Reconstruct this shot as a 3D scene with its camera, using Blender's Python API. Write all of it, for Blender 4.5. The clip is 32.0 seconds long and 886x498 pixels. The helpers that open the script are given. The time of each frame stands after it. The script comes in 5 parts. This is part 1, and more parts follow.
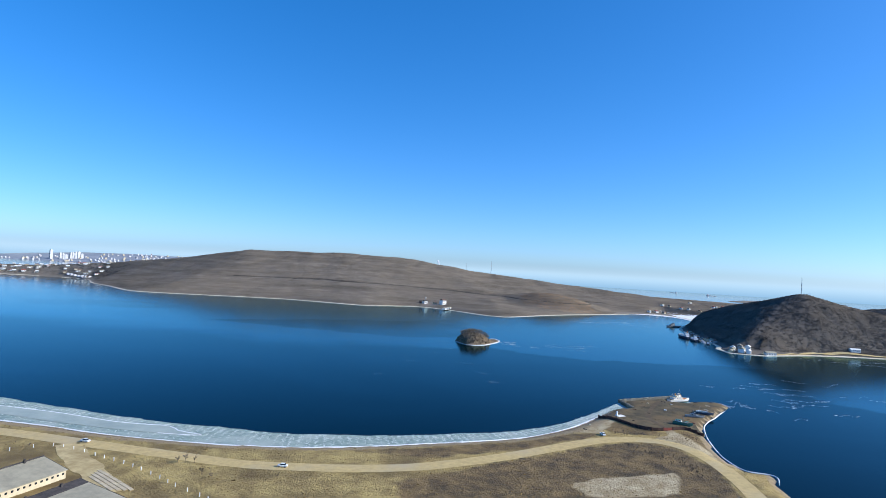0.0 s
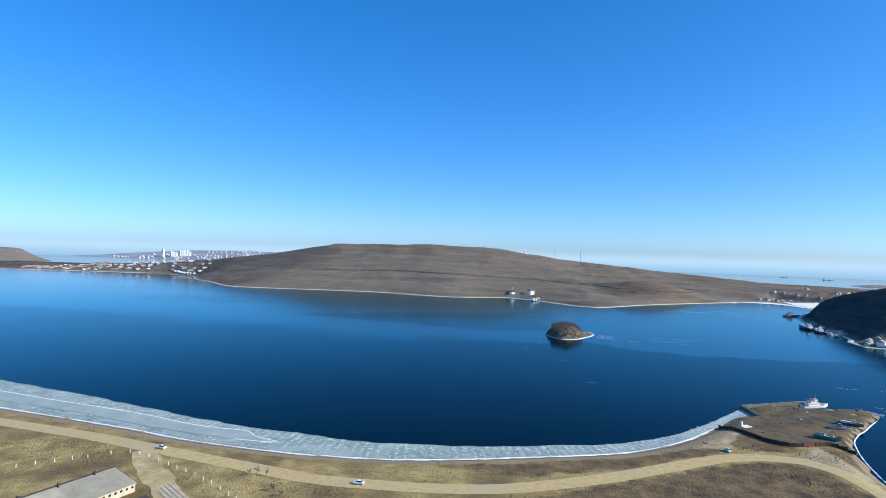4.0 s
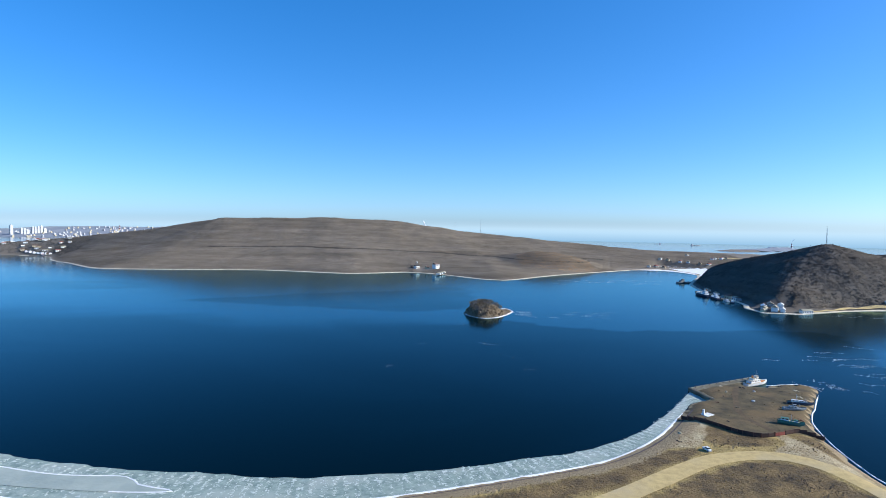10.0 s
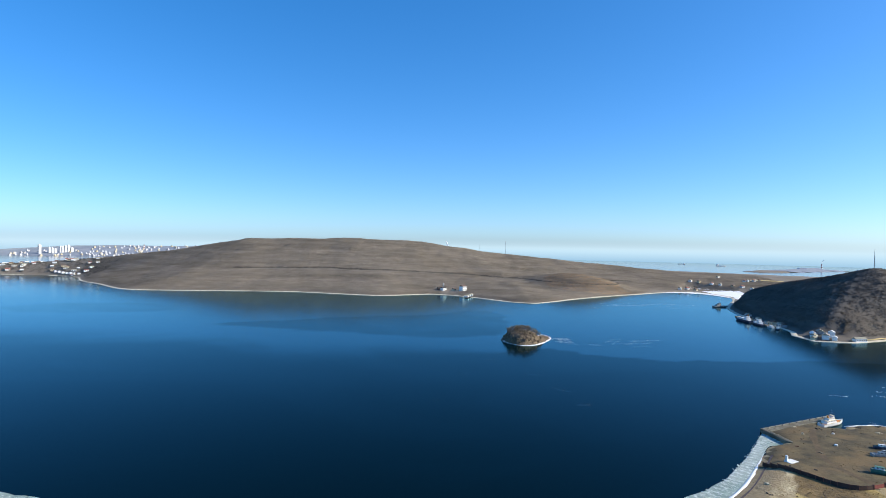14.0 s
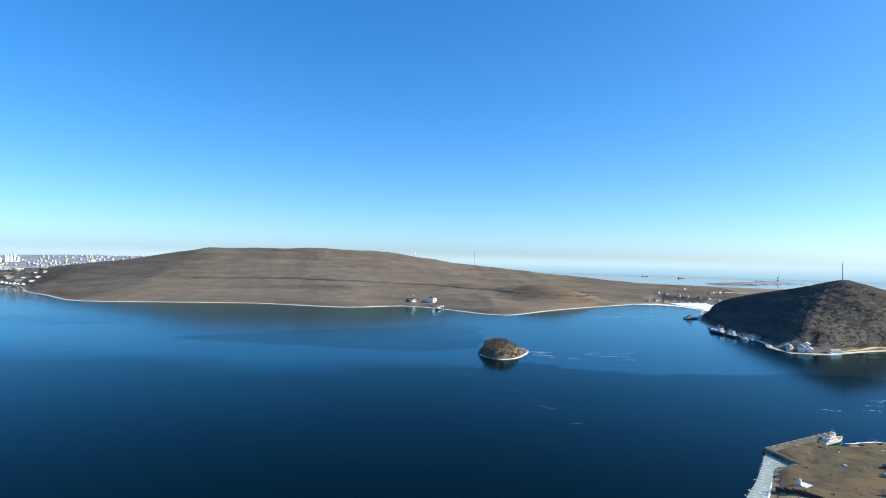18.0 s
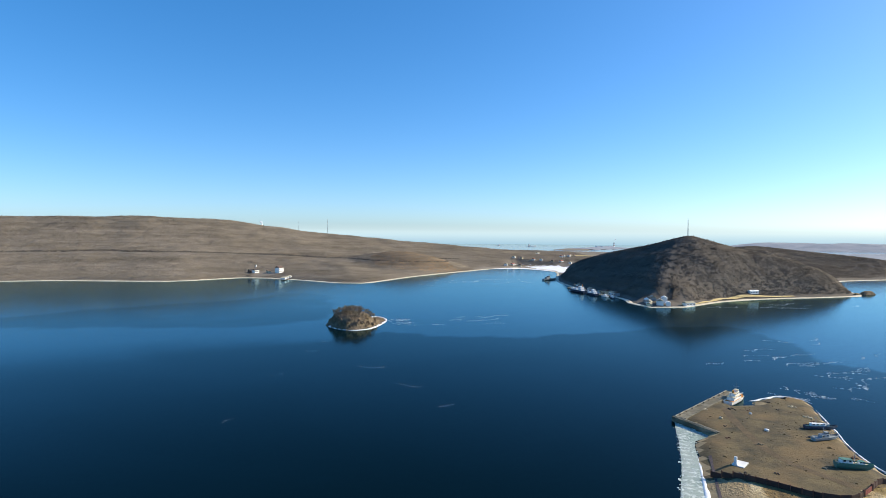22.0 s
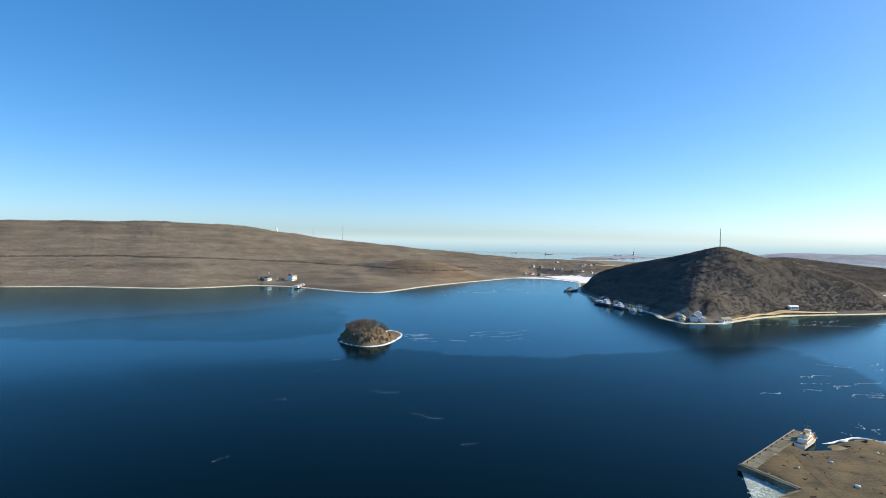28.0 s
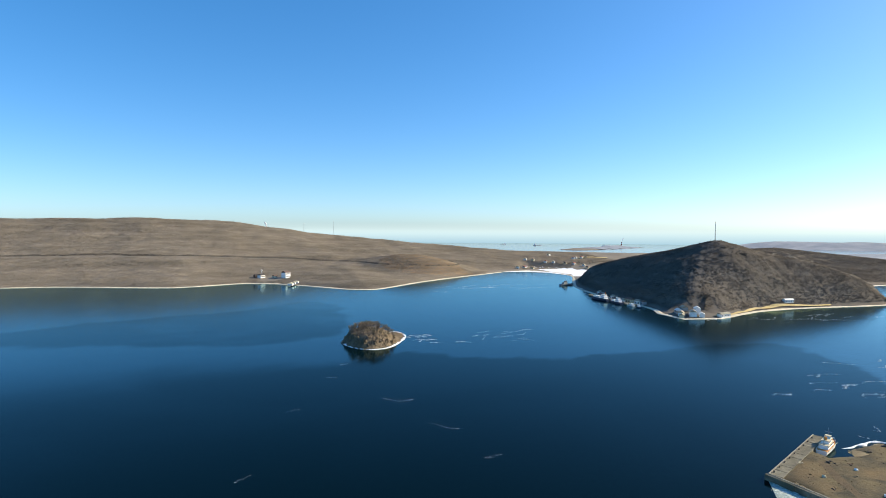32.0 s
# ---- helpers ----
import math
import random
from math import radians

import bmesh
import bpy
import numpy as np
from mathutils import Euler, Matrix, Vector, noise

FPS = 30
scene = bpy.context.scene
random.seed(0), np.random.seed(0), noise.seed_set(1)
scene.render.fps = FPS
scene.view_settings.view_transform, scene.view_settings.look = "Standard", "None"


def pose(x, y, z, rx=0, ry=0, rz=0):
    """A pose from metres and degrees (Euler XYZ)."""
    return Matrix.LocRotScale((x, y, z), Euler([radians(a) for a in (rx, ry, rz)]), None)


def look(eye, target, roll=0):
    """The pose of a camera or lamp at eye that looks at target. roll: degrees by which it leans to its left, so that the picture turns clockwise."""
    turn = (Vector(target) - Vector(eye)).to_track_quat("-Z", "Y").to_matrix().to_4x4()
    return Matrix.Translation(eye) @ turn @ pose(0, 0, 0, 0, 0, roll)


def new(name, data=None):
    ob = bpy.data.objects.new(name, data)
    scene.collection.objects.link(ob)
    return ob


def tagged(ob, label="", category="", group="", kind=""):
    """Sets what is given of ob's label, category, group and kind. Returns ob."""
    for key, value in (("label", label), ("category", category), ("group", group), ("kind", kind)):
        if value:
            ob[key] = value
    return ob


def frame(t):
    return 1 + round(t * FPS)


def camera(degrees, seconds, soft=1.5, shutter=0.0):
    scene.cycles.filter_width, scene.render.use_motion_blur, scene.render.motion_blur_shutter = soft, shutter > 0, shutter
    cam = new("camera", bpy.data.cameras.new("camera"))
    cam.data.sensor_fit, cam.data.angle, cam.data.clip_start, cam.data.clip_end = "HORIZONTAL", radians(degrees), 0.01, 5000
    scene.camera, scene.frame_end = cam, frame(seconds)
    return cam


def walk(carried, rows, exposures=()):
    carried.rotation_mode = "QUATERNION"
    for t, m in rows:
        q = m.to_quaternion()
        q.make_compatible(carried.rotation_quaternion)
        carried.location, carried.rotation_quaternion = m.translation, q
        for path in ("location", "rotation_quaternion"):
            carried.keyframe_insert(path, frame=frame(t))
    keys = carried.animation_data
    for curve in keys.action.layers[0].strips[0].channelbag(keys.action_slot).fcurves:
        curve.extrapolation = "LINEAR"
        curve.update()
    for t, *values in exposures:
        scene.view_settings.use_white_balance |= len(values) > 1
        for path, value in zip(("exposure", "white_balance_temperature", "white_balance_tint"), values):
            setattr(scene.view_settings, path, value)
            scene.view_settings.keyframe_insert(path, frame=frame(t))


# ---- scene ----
cam = camera(76.2, 32.0, 0.75)
PATH = [
    (0, (-3.31, 5.87, 96.53), (-14.84, 105.16, 99.67), 3.12),
    (0.5, (-3.86, 11.27, 98.41), (-15.63, 110.57, 97.39), 2.46),
    (1, (-4.02, 16.56, 99.49), (-17.48, 115.63, 97.68), 2.44),
    (1.5, (-3.78, 21.63, 99.64), (-20.53, 120.21, 98.31), 2.47),
    (2, (-3.54, 26.19, 99.16), (-23.55, 124.16, 98.54), 2.08),
    (2.5, (-3.63, 30.05, 98.40), (-26.85, 127.32, 98.87), 1.83),
    (3, (-4.16, 33.58, 97.76), (-29.80, 130.23, 98.58), 1.65),
    (3.5, (-5.26, 36.94, 97.38), (-31.91, 133.32, 98.05), 1.63),
    (5.5, (-23.57, 49.41, 99.80), (-46.70, 146.68, 101.45), 1.65),
    (6, (-26.64, 53.30, 100.48), (-49.13, 150.68, 103.76), 1.43),
    (6.5, (-29.48, 57.50, 101.16), (-50.53, 155.24, 103.07), 1.58),
    (7, (-32.23, 61.95, 101.81), (-51.09, 160.13, 103.72), 1.53),
    (7.5, (-34.96, 66.74, 102.46), (-54.43, 164.82, 102.59), 1.30),
    (8, (-37.66, 71.90, 102.90), (-55.81, 170.21, 100.30), 1.29),
    (8.5, (-40.32, 77.18, 103.00), (-54.64, 176.06, 98.93), 1.25),
    (9, (-42.29, 82.22, 102.86), (-53.34, 181.48, 97.74), 1.12),
    (9.5, (-43.57, 87.05, 102.41), (-52.51, 186.52, 97.24), 0.93),
    (10, (-44.24, 91.81, 101.71), (-51.60, 191.46, 97.71), 0.89),
    (10.5, (-44.93, 96.17, 101.11), (-51.74, 195.92, 99.33), 1.06),
    (11, (-46.21, 99.90, 100.88), (-52.65, 199.70, 100.52), 0.99),
    (11.5, (-48.25, 102.77, 101.09), (-55.30, 202.52, 100.63), 1.10),
    (12, (-51.06, 104.63, 101.67), (-57.23, 204.44, 101.30), 1.19),
    (12.5, (-54.65, 105.49, 102.55), (-60.65, 205.31, 102.73), 1.29),
    (13, (-58.96, 105.65, 103.85), (-67.33, 205.30, 103.57), 1.15),
    (13.5, (-63.40, 105.38, 105.61), (-74.01, 204.81, 105.13), 0.85),
    (14, (-67.71, 105.02, 107.51), (-78.13, 204.48, 106.76), 0.96),
    (14.5, (-71.75, 104.75, 109.26), (-83.32, 204.07, 107.81), 1.04),
    (16.5, (-81.16, 110.20, 110.45), (-94.14, 209.35, 109.21), 1.34),
    (17, (-81.52, 116.46, 108.37), (-91.89, 215.91, 109.63), 1.34),
    (17.5, (-81.47, 123.83, 106.15), (-88.82, 223.54, 108.14), 1.41),
    (18, (-80.91, 132.50, 104.05), (-85.21, 232.40, 105.54), 1.28),
    (18.5, (-79.88, 142.61, 102.15), (-83.75, 242.53, 102.64), 0.72),
    (19, (-78.86, 154.49, 100.31), (-82.02, 254.40, 97.62), 1.09),
    (19.5, (-78.15, 167.93, 98.19), (-76.53, 267.81, 93.42), 1.32),
    (20, (-77.04, 181.61, 95.61), (-72.06, 281.30, 89.42), 1.51),
    (20.5, (-75.42, 194.79, 92.72), (-66.69, 294.23, 86.76), 1.32),
    (21, (-73.60, 207.14, 89.85), (-59.59, 306.09, 86.31), 0.83),
    (21.5, (-71.70, 218.16, 87.25), (-54.89, 316.67, 83.75), 0.78),
    (22, (-69.83, 227.59, 84.87), (-49.12, 325.38, 82.07), 0.43),
    (22.5, (-67.91, 235.12, 82.68), (-44.49, 332.34, 82.26), 0.12),
    (23, (-66.17, 241.16, 80.93), (-40.73, 337.83, 83.69), -0.29),
    (23.5, (-64.77, 246.32, 79.98), (-37.77, 342.53, 83.68), -0.34),
    (24, (-63.64, 250.86, 79.95), (-34.64, 346.47, 84.03), -0.24),
    (24.5, (-62.53, 254.65, 80.56), (-35.41, 350.89, 82.26), -0.38),
    (25, (-61.77, 258.30, 81.56), (-34.42, 354.48, 80.26), -0.14),
    (25.5, (-61.35, 261.70, 82.55), (-33.72, 357.78, 80.50), 0.02),
    (27.5, (-65.50, 266.07, 85.44), (-42.53, 363.39, 84.21), 0.71),
    (28, (-66.55, 263.28, 86.88), (-48.54, 361.63, 85.29), 0.92),
    (28.5, (-67.72, 260.13, 88.39), (-51.58, 358.82, 88.22), 0.72),
    (29, (-68.92, 257.03, 89.97), (-57.33, 356.35, 90.01), 0.65),
    (29.5, (-70.34, 254.89, 91.59), (-59.94, 354.34, 91.55), 0.77),
    (30, (-71.92, 254.39, 93.28), (-66.64, 354.20, 90.08), 1.30),
    (30.5, (-73.48, 255.87, 94.77), (-73.82, 355.30, 84.12), 2.33),
    (31, (-75.33, 259.47, 95.55), (-71.58, 358.98, 86.40), 1.83),
    (31.5, (-77.54, 264.61, 95.46), (-67.22, 363.96, 90.58), 0.47),
    (32, (-79.95, 270.52, 95.20), (-59.65, 368.38, 91.98), 0.34),
]
EXPOSURES = [(0, 0.33, 5950, 9), (8, 0.33, 5900, 8), (12, 0.43, 6400, 8), (15, 0.48, 6600, 7), (19, 0.56, 6700, 5), (22, 0.5, 7200, 7), (24, 0.46, 7900, 11), (25, 0.3, 7100, 7), (28, 0.44, 7400, 7), (30, 0.5, 7400, 6), (31, 0.7, 8000, 6), (32, 0.6, 7600, 6)]
walk(cam, [(t, look(eye, target, roll)) for t, eye, target, roll in PATH], EXPOSURES)

# ---- world and sun ----
SUN_AZ, SUN_EL = 91.0, 29.0
world = bpy.data.worlds.new("world")
scene.world = world
world.use_nodes = True
wn = world.node_tree
sky = wn.nodes.new("ShaderNodeTexSky")
sky.sky_type, sky.sun_disc = "NISHITA", False
sky.sun_elevation, sky.sun_rotation = radians(SUN_EL), radians(SUN_AZ)
sky.altitude, sky.air_density, sky.dust_density, sky.ozone_density = 100, 0.75, 0.75, 4.5
tint = wn.nodes.new("ShaderNodeHueSaturation")
tint.inputs["Saturation"].default_value = 1.27
tint.inputs["Value"].default_value = 0.25
deep = wn.nodes.new("ShaderNodeGamma")
deep.inputs["Gamma"].default_value = 0.82
back = wn.nodes.new("ShaderNodeVectorMath")
back.operation = "SCALE"
back.inputs["Scale"].default_value = 4.5
cool = wn.nodes.new("ShaderNodeVectorMath")
cool.operation = "MULTIPLY"
cool.inputs[1].default_value = (0.80, 0.955, 1.15)
wn.links.new(sky.outputs[0], tint.inputs["Color"])
wn.links.new(tint.outputs[0], deep.inputs["Color"])
wn.links.new(deep.outputs[0], back.inputs[0])
wn.links.new(back.outputs[0], cool.inputs[0])
wn.links.new(cool.outputs[0], wn.nodes["Background"].inputs[0])
wn.nodes["Background"].inputs[1].default_value = 0.13
sun = new("sun", bpy.data.lights.new("sun", "SUN"))
sun.data.energy, sun.data.angle, sun.data.color = 4.7, radians(0.5), (1.0, 0.905, 0.76)
sa, se = radians(SUN_AZ), radians(SUN_EL)
sun_way = Vector((math.sin(sa) * math.cos(se), math.cos(sa) * math.cos(se), math.sin(se)))
sun.matrix_world = look(sun_way * 900, (0, 0, 0))

rng = np.random.default_rng(7)


# ---- materials ----
def mat(name, c1, c2, scale=0.2, rough=0.85, bump=0.3, bscale=2.0, c3=None, big=0.02, metal=0.0, spec=0.3, rand=0.0):
    """A surface of two colours mixed by grain, a third one in wide stains, and fine relief."""
    m = bpy.data.materials.new(name)
    m.use_nodes = True
    nt = m.node_tree
    b = nt.nodes["Principled BSDF"]
    tc = nt.nodes.new("ShaderNodeTexCoord")

    def noise_tex(s, detail, rough_=0.6):
        n = nt.nodes.new("ShaderNodeTexNoise")
        n.inputs["Scale"].default_value, n.inputs["Detail"].default_value, n.inputs["Roughness"].default_value = s, detail, rough_
        nt.links.new(tc.outputs["Object"], n.inputs["Vector"])
        return n

    def ramp(src, lo, hi):
        r = nt.nodes.new("ShaderNodeMapRange")
        r.inputs[1].default_value, r.inputs[2].default_value = lo, hi
        nt.links.new(src, r.inputs[0])
        return r.outputs[0]

    def mixed(fac, a, bb):
        x = nt.nodes.new("ShaderNodeMix")
        x.data_type = "RGBA"
        nt.links.new(fac, x.inputs[0])
        for sock, v in ((x.inputs[6], a), (x.inputs[7], bb)):
            if isinstance(v, tuple):
                sock.default_value = (*v, 1)
            else:
                nt.links.new(v, sock)
        return x.outputs[2]

    g = noise_tex(scale, 6)
    col = mixed(ramp(g.outputs["Fac"], 0.36, 0.64), c1, c2)
    if c3:
        g2 = noise_tex(big, 4, 0.55)
        col = mixed(ramp(g2.outputs["Fac"], 0.48, 0.66), col, c3)
    if rand:
        oi = nt.nodes.new("ShaderNodeObjectInfo")
        hsv = nt.nodes.new("ShaderNodeHueSaturation")
        nt.links.new(ramp(oi.outputs["Random"], 0, 1), hsv.inputs["Fac"])
        r = nt.nodes.new("ShaderNodeMapRange")
        r.inputs[3].default_value, r.inputs[4].default_value = 1 - rand, 1 + rand
        nt.links.new(oi.outputs["Random"], r.inputs[0])
        nt.links.new(r.outputs[0], hsv.inputs["Value"])
        hsv.inputs["Fac"].default_value = 1
        for l in list(hsv.inputs["Fac"].links):
            nt.links.remove(l)
        nt.links.new(col, hsv.inputs["Color"])
        col = hsv.outputs[0]
    nt.links.new(col, b.inputs["Base Color"])
    b.inputs["Roughness"].default_value, b.inputs["Metallic"].default_value = rough, metal
    b.inputs["Specular IOR Level"].default_value = spec
    if bump:
        h = noise_tex(bscale, 5)
        bp = nt.nodes.new("ShaderNodeBump")
        bp.inputs["Strength"].default_value, bp.inputs["Distance"].default_value = bump, 1.0 / bscale
        nt.links.new(h.outputs["Fac"], bp.inputs["Height"])
        nt.links.new(bp.outputs[0], b.inputs["Normal"])
    return m


M_GRASS = mat("dry_grass", (0.45, 0.335, 0.124), (0.25, 0.178, 0.066), 0.13, 0.95, 0.9, 0.8, (0.165, 0.115, 0.046), 0.03)
M_BEACH = mat("beach_sand", (0.36, 0.275, 0.15), (0.27, 0.20, 0.115), 0.5, 0.95, 0.3, 2.0)
M_DIRT = mat("bare_dirt", (0.14, 0.106, 0.052), (0.055, 0.046, 0.027), 0.11, 0.95, 0.3, 0.8, (0.16, 0.108, 0.05), 0.045)
M_FOREST = mat("winter_forest_floor", (0.235, 0.2, 0.156), (0.19, 0.163, 0.129), 0.05, 1.0, 0.05, 0.2, (0.225, 0.185, 0.136), 0.006)
# Darker copy of M_FOREST: the mast hill's shaded side put into its colour.
M_FOREST_SHADED = mat("shaded_winter_forest_floor", (0.128, 0.112, 0.094), (0.105, 0.093, 0.079), 0.05, 1.0, 0.05, 0.2, (0.13, 0.107, 0.083), 0.006)
M_ROCK = mat("islet_rock", (0.21, 0.155, 0.095), (0.085, 0.066, 0.046), 0.16, 0.95, 1.0, 0.35, (0.15, 0.105, 0.055), 0.06)
M_SEABED = mat("seabed", (0.02, 0.03, 0.03), (0.03, 0.035, 0.03), 0.1, 1.0, 0)
# Distance haze mixed into the far land's colour as bluish grey.
M_HAZED_LAND = mat("hazed_far_land", (0.20, 0.23, 0.27), (0.29, 0.31, 0.34), 0.01, 1.0, 0)
M_ROAD = mat("gravel_road", (0.57, 0.43, 0.19), (0.45, 0.335, 0.145), 0.35, 0.9, 0.25, 3.0, (0.46, 0.37, 0.215), 0.03)
M_ICE = mat("brash_ice", (0.33, 0.40, 0.34), (0.17, 0.235, 0.205), 0.3, 0.6, 0.25, 0.8, (0.36, 0.41, 0.36), 0.05, spec=0.3)
M_ICE2 = mat("smooth_ice", (0.40, 0.44, 0.37), (0.31, 0.355, 0.305), 0.08, 0.5, 0.15, 0.4, spec=0.3)
M_SNOW = mat("snow_crust", (0.88, 0.88, 0.87), (0.74, 0.75, 0.76), 0.6, 0.8, 0.2, 1.5)
M_CONC = mat("concrete", (0.22, 0.2, 0.142), (0.13, 0.118, 0.085), 0.4, 0.9, 0.3, 2.0, (0.1, 0.09, 0.06), 0.12)


def cover_material():
    """Dry grass, dark leafless brush and trampled sand, mixed by the cover that grows at each place."""
    m = M_GRASS
    nt = m.node_tree
    b = nt.nodes["Principled BSDF"]
    col = b.inputs["Base Color"].links[0].from_socket
    tc = nt.nodes.new("ShaderNodeTexCoord")
    for name, c1, c2, size in (("brush", (0.235, 0.158, 0.066), (0.068, 0.05, 0.027), 0.11), ("sand", (0.52, 0.43, 0.265), (0.29, 0.215, 0.108), 0.14), ("beach", (0.36, 0.275, 0.15), (0.27, 0.20, 0.115), 0.5)):
        at = nt.nodes.new("ShaderNodeAttribute")
        at.attribute_name = name
        n = nt.nodes.new("ShaderNodeTexNoise")
        n.inputs["Scale"].default_value, n.inputs["Detail"].default_value, n.inputs["Roughness"].default_value = size, 6, 0.65
        nt.links.new(tc.outputs["Object"], n.inputs["Vector"])
        r = nt.nodes.new("ShaderNodeMapRange")
        r.inputs[1].default_value, r.inputs[2].default_value = 0.34, 0.66
        nt.links.new(n.outputs["Fac"], r.inputs[0])
        x = nt.nodes.new("ShaderNodeMix")
        x.data_type = "RGBA"
        x.inputs[6].default_value, x.inputs[7].default_value = (*c1, 1), (*c2, 1)
        nt.links.new(r.outputs[0], x.inputs[0])
        edge = nt.nodes.new("ShaderNodeMath")
        edge.operation = "ADD"
        nt.links.new(at.outputs["Fac"], edge.inputs[0])
        nt.links.new(n.outputs["Fac"], edge.inputs[1])
        cut = nt.nodes.new("ShaderNodeMapRange")
        cut.inputs[1].default_value, cut.inputs[2].default_value = 0.85, 1.15
        nt.links.new(edge.outputs[0], cut.inputs[0])
        y = nt.nodes.new("ShaderNodeMix")
        y.data_type = "RGBA"
        nt.links.new(cut.outputs[0], y.inputs[0])
        nt.links.new(col, y.inputs[6])
        nt.links.new(x.outputs[2], y.inputs[7])
        col = y.outputs[2]
    nt.links.new(col, b.inputs["Base Color"])


cover_material()


def forest_material(m):
    """Leafless woods seen from afar: grey-brown, with faint streaks along the slope's contours."""
    nt = m.node_tree
    b = nt.nodes["Principled BSDF"]
    col = b.inputs["Base Color"].links[0].from_socket
    tc = nt.nodes.new("ShaderNodeTexCoord")
    mp = nt.nodes.new("ShaderNodeMapping")
    mp.inputs["Scale"].default_value = (0.006, 0.006, 0.16)
    n = nt.nodes.new("ShaderNodeTexNoise")
    n.inputs["Scale"].default_value, n.inputs["Detail"].default_value, n.inputs["Roughness"].default_value = 1.0, 7, 0.62
    r = nt.nodes.new("ShaderNodeMapRange")
    r.inputs[1].default_value, r.inputs[2].default_value, r.inputs[3].default_value, r.inputs[4].default_value = 0.35, 0.68, 0.84, 1.13
    hsv = nt.nodes.new("ShaderNodeHueSaturation")
    nt.links.new(tc.outputs["Object"], mp.inputs[0])
    nt.links.new(mp.outputs[0], n.inputs["Vector"])
    nt.links.new(n.outputs["Fac"], r.inputs[0])
    nt.links.new(r.outputs[0], hsv.inputs["Value"])
    nt.links.new(col, hsv.inputs["Color"])
    nt.links.new(hsv.outputs[0], b.inputs["Base Color"])


forest_material(M_FOREST)
forest_material(M_FOREST_SHADED)


def water_material():
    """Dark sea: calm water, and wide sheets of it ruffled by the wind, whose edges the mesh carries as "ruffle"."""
    m = bpy.data.materials.new("sea_water")
    m.use_nodes = True
    nt = m.node_tree
    nt.nodes.remove(nt.nodes["Principled BSDF"])
    body, gloss = nt.nodes.new("ShaderNodeBsdfDiffuse"), nt.nodes.new("ShaderNodeBsdfGlossy")
    body.inputs["Color"].default_value = (0.0003, 0.0044, 0.0050, 1)
    edge, both = nt.nodes.new("ShaderNodeFresnel"), nt.nodes.new("ShaderNodeMixShader")
    tc = nt.nodes.new("ShaderNodeTexCoord")

    def noise_tex(sx, sy, detail, distort=0.0):
        mp = nt.nodes.new("ShaderNodeMapping")
        mp.inputs["Scale"].default_value, mp.inputs["Rotation"].default_value = (sx, sy, 1), (0, 0, 0.25)
        n = nt.nodes.new("ShaderNodeTexNoise")
        n.inputs["Scale"].default_value, n.inputs["Detail"].default_value, n.inputs["Distortion"].default_value = 1.0, detail, distort
        nt.links.new(tc.outputs["Object"], mp.inputs[0])
        nt.links.new(mp.outputs[0], n.inputs["Vector"])
        return n.outputs["Fac"]

    def spread(src, lo, hi, a, c):
        r = nt.nodes.new("ShaderNodeMapRange")
        r.interpolation_type = "SMOOTHSTEP"
        for k, val in enumerate((lo, hi, a, c)):
            r.inputs[k + 1].default_value = val
        nt.links.new(src, r.inputs[0])
        return r.outputs[0]

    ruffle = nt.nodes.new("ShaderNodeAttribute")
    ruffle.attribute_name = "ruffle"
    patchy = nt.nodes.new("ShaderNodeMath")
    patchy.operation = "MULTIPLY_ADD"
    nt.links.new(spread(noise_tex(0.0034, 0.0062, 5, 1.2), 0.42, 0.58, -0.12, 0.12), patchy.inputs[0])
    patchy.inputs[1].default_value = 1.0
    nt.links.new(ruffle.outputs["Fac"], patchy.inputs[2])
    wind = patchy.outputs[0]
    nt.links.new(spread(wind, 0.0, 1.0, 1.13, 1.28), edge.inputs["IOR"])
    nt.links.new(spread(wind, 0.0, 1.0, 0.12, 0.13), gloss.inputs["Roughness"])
    # the sea's own green-blue tints its gloss, but for the flattest glance
    glance, tint_mix = nt.nodes.new("ShaderNodeLayerWeight"), nt.nodes.new("ShaderNodeMix")
    glance.inputs["Blend"].default_value = 0.5
    tint_mix.data_type = "RGBA"
    tint_mix.inputs[6].default_value, tint_mix.inputs[7].default_value = (0.60, 0.92, 0.98, 1), (1, 1, 0.98, 1)
    nt.links.new(spread(glance.outputs["Facing"], 0.90, 0.97, 0.0, 1.0), tint_mix.inputs[0])
    nt.links.new(tint_mix.outputs[2], gloss.inputs["Color"])
    bp = nt.nodes.new("ShaderNodeBump")
    bp.inputs["Distance"].default_value = 0.4
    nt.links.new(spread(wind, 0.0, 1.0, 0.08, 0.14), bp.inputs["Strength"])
    nt.links.new(noise_tex(0.35, 0.35, 3), bp.inputs["Height"])
    for shader in (body, gloss, edge):
        nt.links.new(bp.outputs[0], shader.inputs["Normal"])
    nt.links.new(edge.outputs[0], both.inputs[0])
    nt.links.new(body.outputs[0], both.inputs[1])
    nt.links.new(gloss.outputs[0], both.inputs[2])
    nt.links.new(both.outputs[0], nt.nodes["Material Output"].inputs[0])
    return m


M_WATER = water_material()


# ---- small mesh helpers ----
def link_mesh(name, verts, faces, material, parent=None, smooth=False):
    me = bpy.data.meshes.new(name)
    me.from_pydata([tuple(map(float, v)) for v in verts], [], [tuple(map(int, f)) for f in faces])
    for one in material if isinstance(material, (list, tuple)) else [material]:
        me.materials.append(one)
    if smooth:
        me.polygons.foreach_set("use_smooth", np.ones(len(me.polygons), bool))
    me.update()
    ob = new(name, me)
    ob.parent = parent
    return ob


